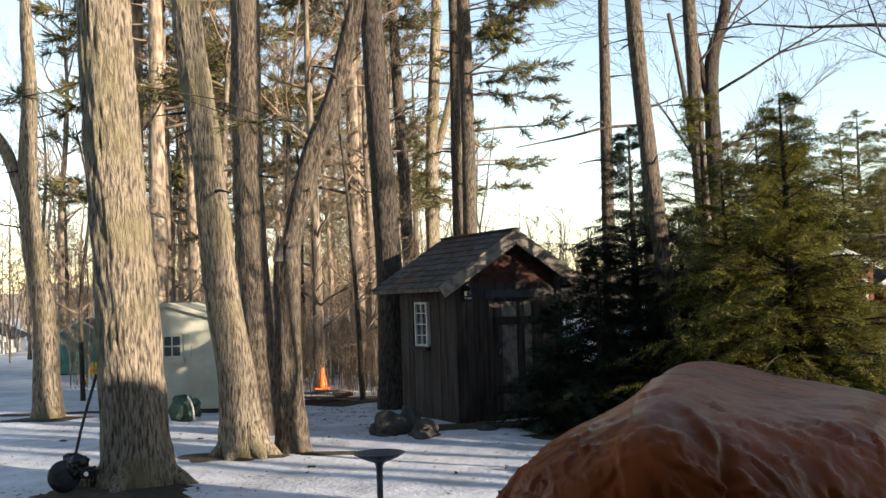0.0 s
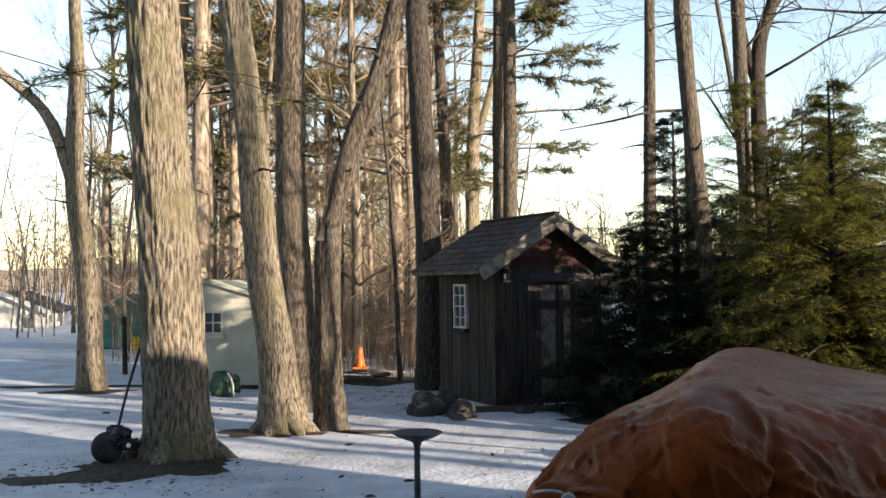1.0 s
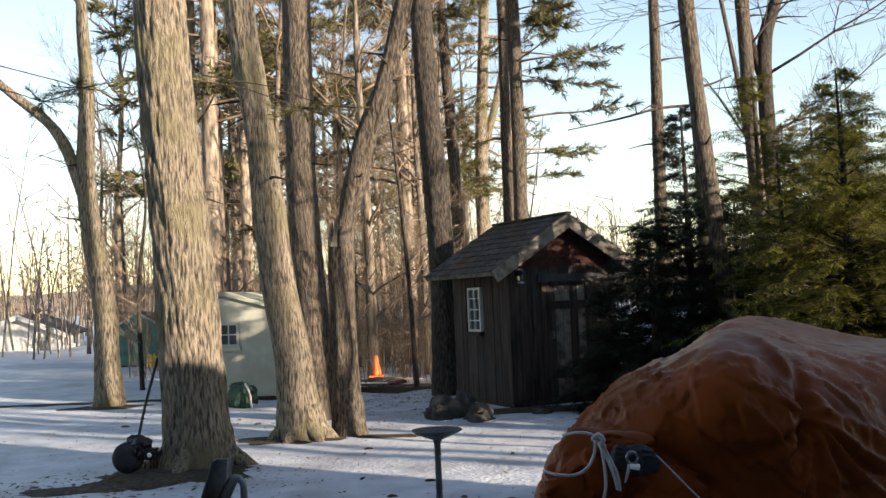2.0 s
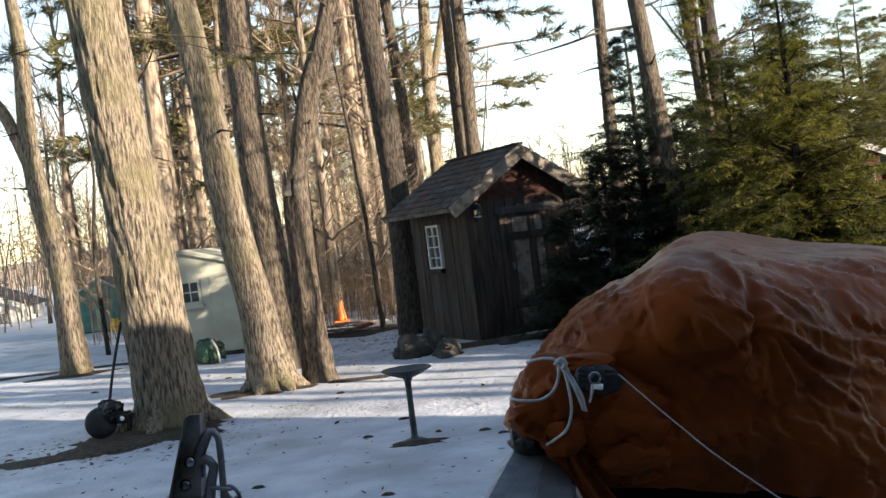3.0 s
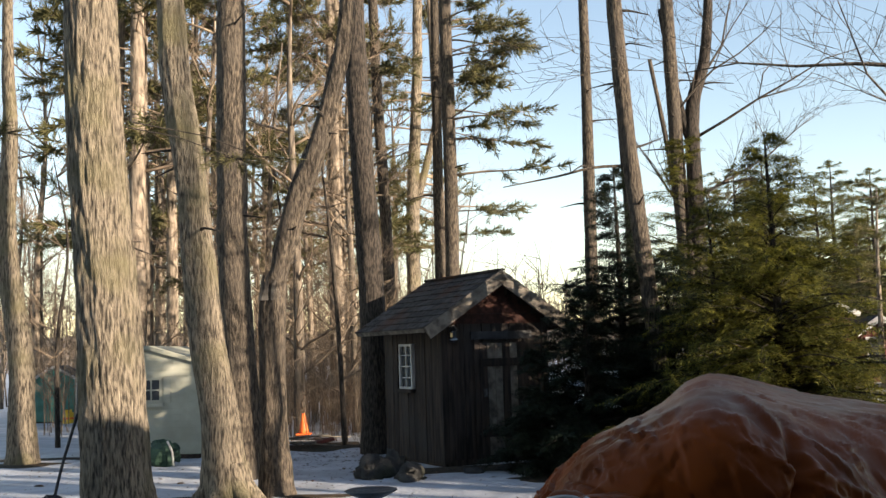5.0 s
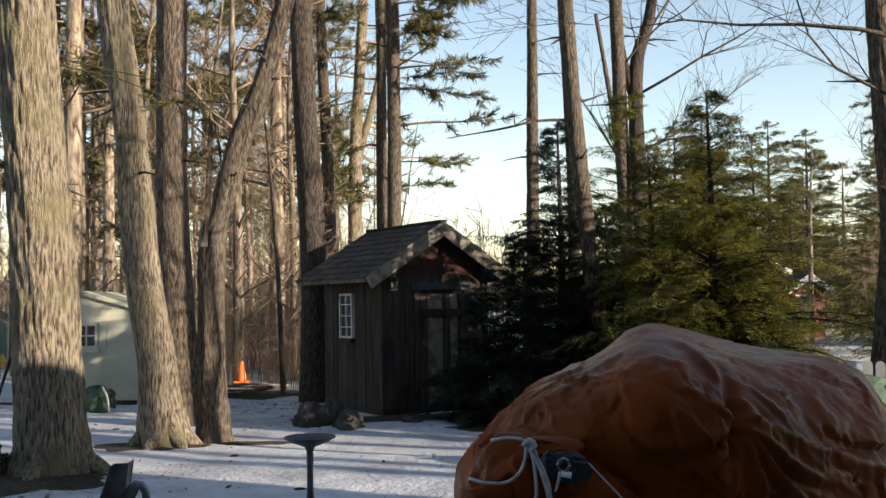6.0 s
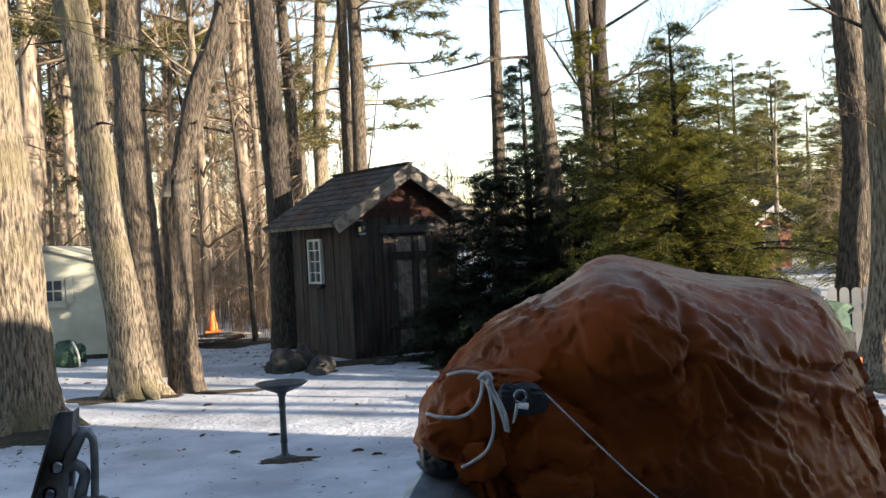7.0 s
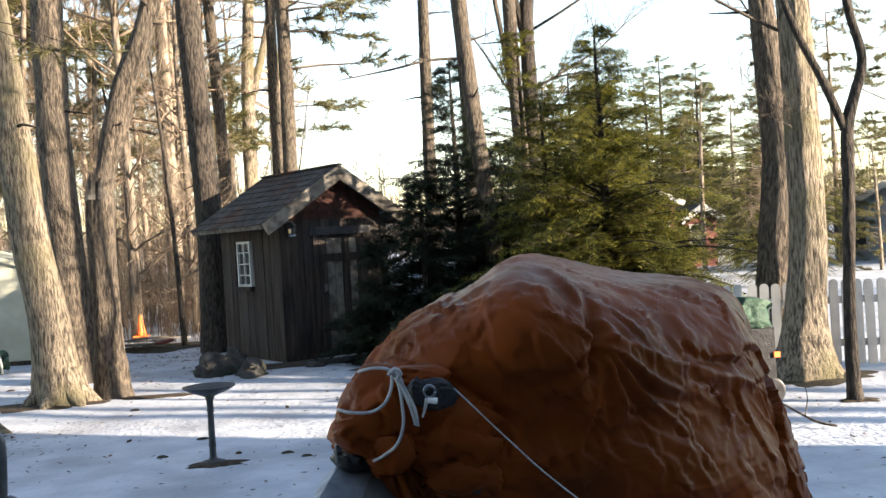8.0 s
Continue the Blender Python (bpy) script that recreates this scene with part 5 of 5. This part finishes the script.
for k in range(7):
    p = thing("scrap_board", pose(-1.9 + rnd.uniform(-0.6, 0.7), 19.7 + rnd.uniform(-0.9, 0.7), 0.05 + 0.02 * k, rnd.uniform(-6, 6), rnd.uniform(-8, 8), rnd.uniform(0, 180)), "grey scrap board on the brush pile", "board", "scrap boards")
    part("plank", boxed(-0.45, 0.45, -0.05, 0.05, 0, 0.025, bevel=0.003), M["trim_wood"], p)


def rock(x, y, s, seed, label):
    bm = bmesh.new()
    bmesh.ops.create_icosphere(bm, subdivisions=4, radius=1)
    for v in bm.verts:
        n_ = v.co.normalized()
        r = 0.62 + 0.9 * crumple(n_, 0.9, 0.8, seed) + 0.3 * crumple(n_, 2.5, 0.8, seed + 2) + 0.03 * noise.noise(n_ * 9)
        v.co = Vector((n_.x * s[0], n_.y * s[1], n_.z * s[2])) * r
    ob = part("rock", bm, M["stone"], None, smooth=True)
    ob.matrix_basis = pose(x, y, s[2] * 0.12, 0, 0, seed * 40)
    return tagged(ob, label, "rock", "rocks by the shed")


rock(-0.62, 14.5, (0.36, 0.26, 0.30), 1.0, "grey fieldstone at the shed's corner")
rock(-0.12, 14.2, (0.50, 0.26, 0.2), 2.0, "mossy flat fieldstone at the shed's corner")
rock(-0.40, 14.8, (0.30, 0.3, 0.32), 3.0, "grey fieldstone at the shed's corner")
rock(0.75, 14.5, (0.18, 0.14, 0.10), 4.0, "small stone by the shed door")
rock(1.2, 14.7, (0.22, 0.14, 0.08), 5.0, "small stone by the shed door")


# ---- neighbours' houses ----
def far_house(name, m, W, D, H, PEAK, wall, label, windows):
    h = thing(name, m, label, "house")
    bm = bmesh.new()
    f = bm.faces.new([bm.verts.new(p) for p in ((0, 0, -0.5), (W, 0, -0.5), (W, 0, H), (W / 2, 0, PEAK), (0, 0, H))])
    r = bmesh.ops.extrude_face_region(bm, geom=[f])
    bmesh.ops.translate(bm, vec=(0, D, 0), verts=[v for v in r["geom"] if isinstance(v, bmesh.types.BMVert)])
    bmesh.ops.recalc_face_normals(bm, faces=bm.faces)
    part("wall", bm, wall, h)
    ang = math.atan2(PEAK - H, W / 2)
    L = (W / 2 + 0.35) / math.cos(ang)
    for s in (0, 1):
        for nm, y0, y1, t, mt in (("roof", -0.3, D + 0.3, 0.1, M["shingle"]), ("rake_trim", -0.38, -0.302, 0.26, M["white"])):
            bm = boxed(0, L, y0, y1, 0.1 - t, 0.1)
            bmesh.ops.transform(bm, matrix=Matrix.Translation((W / 2, 0, PEAK)) @ (Matrix.Scale(-1, 4, (1, 0, 0)) if s else Matrix.Identity(4)) @ Matrix.Rotation(ang, 4, "Y"), verts=bm.verts)
            bmesh.ops.recalc_face_normals(bm, faces=bm.faces)
            part(nm, bm, mt, h)
    for x, z, w, t in windows:
        win = part("window", boxed(x - 0.12, x + w + 0.12, -0.07, -0.01, z - 0.12, z + t + 0.12), M["white"], h)
        part("pane", boxed(x, x + w, -0.085, -0.072, z, z + t), M["glass"], win)
    return h


far_house("red_house", pose(16.5, 45, -0.3), 3.0, 8, 3.2, 3.85, M["red_paint"], "dark red neighbouring house behind trees", [(1.9, 1.2, 0.7, 1.2), (0.4, 1.2, 0.7, 1.2)])
far_house("red_wing", pose(20.4, 46, -0.3), 1.6, 5, 2.4, 2.9, M["red_paint"], "low red wing of the neighbouring house", [(0.3, 0.9, 0.6, 1.0)])
far_house("grey_house", pose(24.5, 40, -0.6, 0, 0, -82), 7, 9, 2.3, 3.5, M["grey_paint"], "grey neighbouring house with dark roof", [(1.2, 0.9, 0.8, 1.0), (4.2, 0.9, 0.8, 1.0)])
far_house("pale_house", pose(-28.5, 56, -0.7, 0, 0, 12), 4.6, 7, 1.3, 2.3, M["white"], "pale house beyond the snow field", [(3.3, 0.2, 0.5, 0.7)])


# ---- litter, brush and the far woods ----
def scatter(name, seed, count, place, size, material, label, category, flat=True):
    rnd_ = random.Random(seed)
    v, f = [], []
    for _ in range(count):
        x, y = place(rnd_)
        z = ground_z(x, y) + 0.012
        a, s = rnd_.uniform(0, 6.28), size * rnd_.uniform(0.4, 1.4)
        d, e = Vector((math.cos(a), math.sin(a), rnd_.uniform(-0.15, 0.3))) * s, Vector((-math.sin(a), math.cos(a), rnd_.uniform(-0.2, 0.3))) * s * rnd_.uniform(0.15, 0.6)
        c = Vector((x, y, z + 0.3 * s * rnd_.random()))
        k = len(v)
        v += [tuple(c - d), tuple(c + e), tuple(c + d), tuple(c - e)]
        f.append((k, k + 1, k + 2, k + 3))
    return tagged(raw(name, v, f, material), label, category, kind="stuff")


def patch(x, y, rx, ry, seed, label):
    """An uneven bare spot of leaf litter, a thin mound on the snow."""
    n, v, f = 40, [], []
    for j in range(9):
        t = j / 8
        for i in range(n):
            a = 2 * math.pi * i / n
            w = 1 + 0.45 * noise.noise(Vector((math.cos(a) * 1.6 + seed, math.sin(a) * 1.6, 0))) + 0.22 * noise.noise(Vector((math.cos(a) * 5 + seed, math.sin(a) * 5, 2)))
            px_, py_ = x + rx * w * t * math.cos(a), y + ry * w * t * math.sin(a)
            v.append((px_, py_, ground_z(px_, py_) + 0.028 * (1 - t ** 3) - 0.008))
    for j in range(8):
        f += [(j * n + i, j * n + (i + 1) % n, (j + 1) * n + (i + 1) % n, (j + 1) * n + i) for i in range(n)]
    return tagged(raw("leaf_litter", v, f, M["litter"], smooth=True), label, "leaf litter", kind="stuff")


patch(-3.35, 10.4, 0.95, 0.8, 1.0, "bare leaf litter round the big pine")
patch(-3.9, 9.75, 0.75, 0.3, 1.7, "thin leaf litter spreading over snow")
patch(-2.5, 12.75, 0.65, 0.5, 2.0, "bare leaf litter under the leaning oak")
patch(-1.25, 12.75, 0.65, 0.2, 3.0, "strip of leaf litter past the snapped tree")
patch(-0.42, 8.47, 0.24, 0.2, 4.0, "bare ground round the bird bath")
patch(-6.75, 17.9, 0.75, 0.55, 5.0, "bare litter round the forked tree")
patch(-7.6, 18.9, 2.6, 0.3, 5.5, "long strip of litter across the snow")
patch(5.7, 9.95, 0.8, 0.5, 6.0, "bare litter under the maple")
patch(0.9, 15.0, 1.7, 0.55, 7.0, "leaf litter along the shed")
patch(-1.9, 19.6, 1.4, 0.9, 8.0, "brush litter at the wood's edge")
patch(3.4, 13.6, 2.2, 1.6, 9.0, "needle litter under the hemlocks")
rnd = random.Random(12)
for k in range(20):
    y = 6 + 9 * rnd.random() ** 1.2
    w = rnd.uniform(0.03, 0.085)
    patch(rnd.uniform(-0.42, 0.12) * y, y, w, w * rnd.uniform(0.4, 0.8), 20.0 + k, "small clump of leaves melted through the snow")
patch(5.3, 8.55, 0.2, 0.16, 10.0, "bare ground round the thin tree")
scatter("fallen_leaves", 1, 2600, lambda r: (r.uniform(-7, 5), 5.5 + 14 * r.random() ** 1.2), 0.026, M["dead_leaf"], "scattered dead leaves and bark bits on snow", "leaves")
scatter("fallen_leaves", 2, 900, lambda r: (-3.5 + r.gauss(0, 0.8), 10.0 + r.gauss(0, 0.5)), 0.03, M["dead_leaf"], "dead leaves gathered by the big pine", "leaves")
scatter("fallen_leaves", 3, 900, lambda r: (-1.5 + r.gauss(0, 1.2), 17.0 + r.gauss(0, 1.6)), 0.035, M["dead_leaf"], "dead leaves at the wood's edge", "leaves")


def brush(name, seed, count, place, tall, label, material, r0=0.006, forks=5):
    """Thin upright whips and twigs that nobody could count."""
    rnd_ = random.Random(seed)
    v, f = [], []
    for _ in range(count):
        x, y = place(rnd_)
        h = tall * rnd_.uniform(0.4, 1.2)
        lx, ly = rnd_.gauss(0, 0.14) * h, rnd_.gauss(0, 0.14) * h
        rr = r0 * rnd_.uniform(0.6, 1.8)
        pts = [(x, y, -0.05, rr), (x + lx * 0.4, y + ly * 0.3, h * 0.5, rr * 0.7), (x + lx, y + ly, h, rr * 0.3)]
        tube_data(pts, 3, v, f)
        for _k in range(forks):
            t = rnd_.uniform(0.25, 0.95)
            b = Vector((x + lx * t, y + ly * t, h * t))
            e = b + Vector((rnd_.gauss(0, 0.3), rnd_.gauss(0, 0.3), rnd_.uniform(0.05, 0.5))) * h * 0.4
            tube_data([(*b, rr * 0.5), (*e, rr * 0.2)], 3, v, f)
    return tagged(raw(name, v, f, material), label, "brush", kind="stuff")


def wedge(y0, y1, a0, a1):
    def g_(r):
        y = r.uniform(y0, y1)
        return r.uniform(a0, a1) * y, y
    return g_


brush("undergrowth", 21, 1500, wedge(20.5, 34, -0.14, 0.02), 2.2, "tangled tan brush at the wood's edge", M["twig"], 0.006, 7)
brush("undergrowth", 22, 900, wedge(24, 44, -0.36, -0.12), 2.4, "thin brush between the pines", M["twig"], 0.008, 6)
brush("woods", 23, 240, wedge(38, 90, -0.50, 0.06), 9.0, "bare far woods lit by low sun", M["bark_grey"], 0.035, 9)
brush("woods", 24, 900, wedge(60, 120, 0.02, 0.75), 7.5, "bare far woods behind the houses", M["bark_grey"], 0.04, 9)
brush("woods", 25, 450, wedge(110, 190, -0.9, 0.2), 9.0, "far tree line beyond the field", M["twig"], 0.10, 8)
v, f = [], []
for i in range(81):
    a = radians(-75 + 150 * i / 80)
    h = 7 + 3.5 * noise.noise(Vector((i * 0.17, 0, 0)))
    for d, z in ((230, -4), (236, h), (300, -4)):
        v.append((d * math.sin(a), d * math.cos(a), z))
f = [(3 * i + k, 3 * i + 3 + k, 3 * i + 4 + k, 3 * i + 1 + k) for i in range(80) for k in (0, 1)]
tagged(raw("backdrop", v, f, M["far_hill"], smooth=True), "low wooded hill on the horizon", "hill", kind="structure")

# sprigs of needles on a low bough in front of the oaks
for x, y, z, n_, lab in ((-2.0, 11.6, 3.95, 9, "green pine sprig hanging by the oak"), (-1.75, 11.8, 4.0, 6, "green pine sprig hanging by the dark pine"), (-4.75, 12.0, 4.4, 12, "green pine sprig before the forked tree"), (-5.3, 12.2, 4.3, 9, "green pine sprig before the forked tree")):
    sp = thing("pine_sprig", pose(x, y, z), lab, "pine bough", "hanging sprigs")
    rnd = random.Random(x)
    v, f, wv, wf = [], [], [], []
    for k in range(n_):
        d = Vector((rnd.uniform(-1, 1), rnd.uniform(-0.6, 0.6), rnd.uniform(-0.35, 0.3)))
        tube_data([(0, 0, 0, 0.007), (*(d * 0.4), 0.004)], 4, wv, wf)
        for t in (0.15, 0.25, 0.35, 0.42):
            blade_tuft(rnd, d * t, d.normalized(), 0.13, 0.006, 12, 0.6, v, f)
    tube_data([(0, 0, 0, 0.005), (-0.3, 0.05, 0.12, 0.006), (-1.0, -0.3, 0.3, 0.008)] if x < -2.5 else [(0, 0, 0, 0.005), (-0.6, -0.3, 0.2, 0.006), (-1.3, -0.6, 0.3, 0.008)], 6, wv, wf)
    raw("twig", wv, wf, M["bark_dark"], sp)
    raw("needles", v, f, M["needles"], sp)
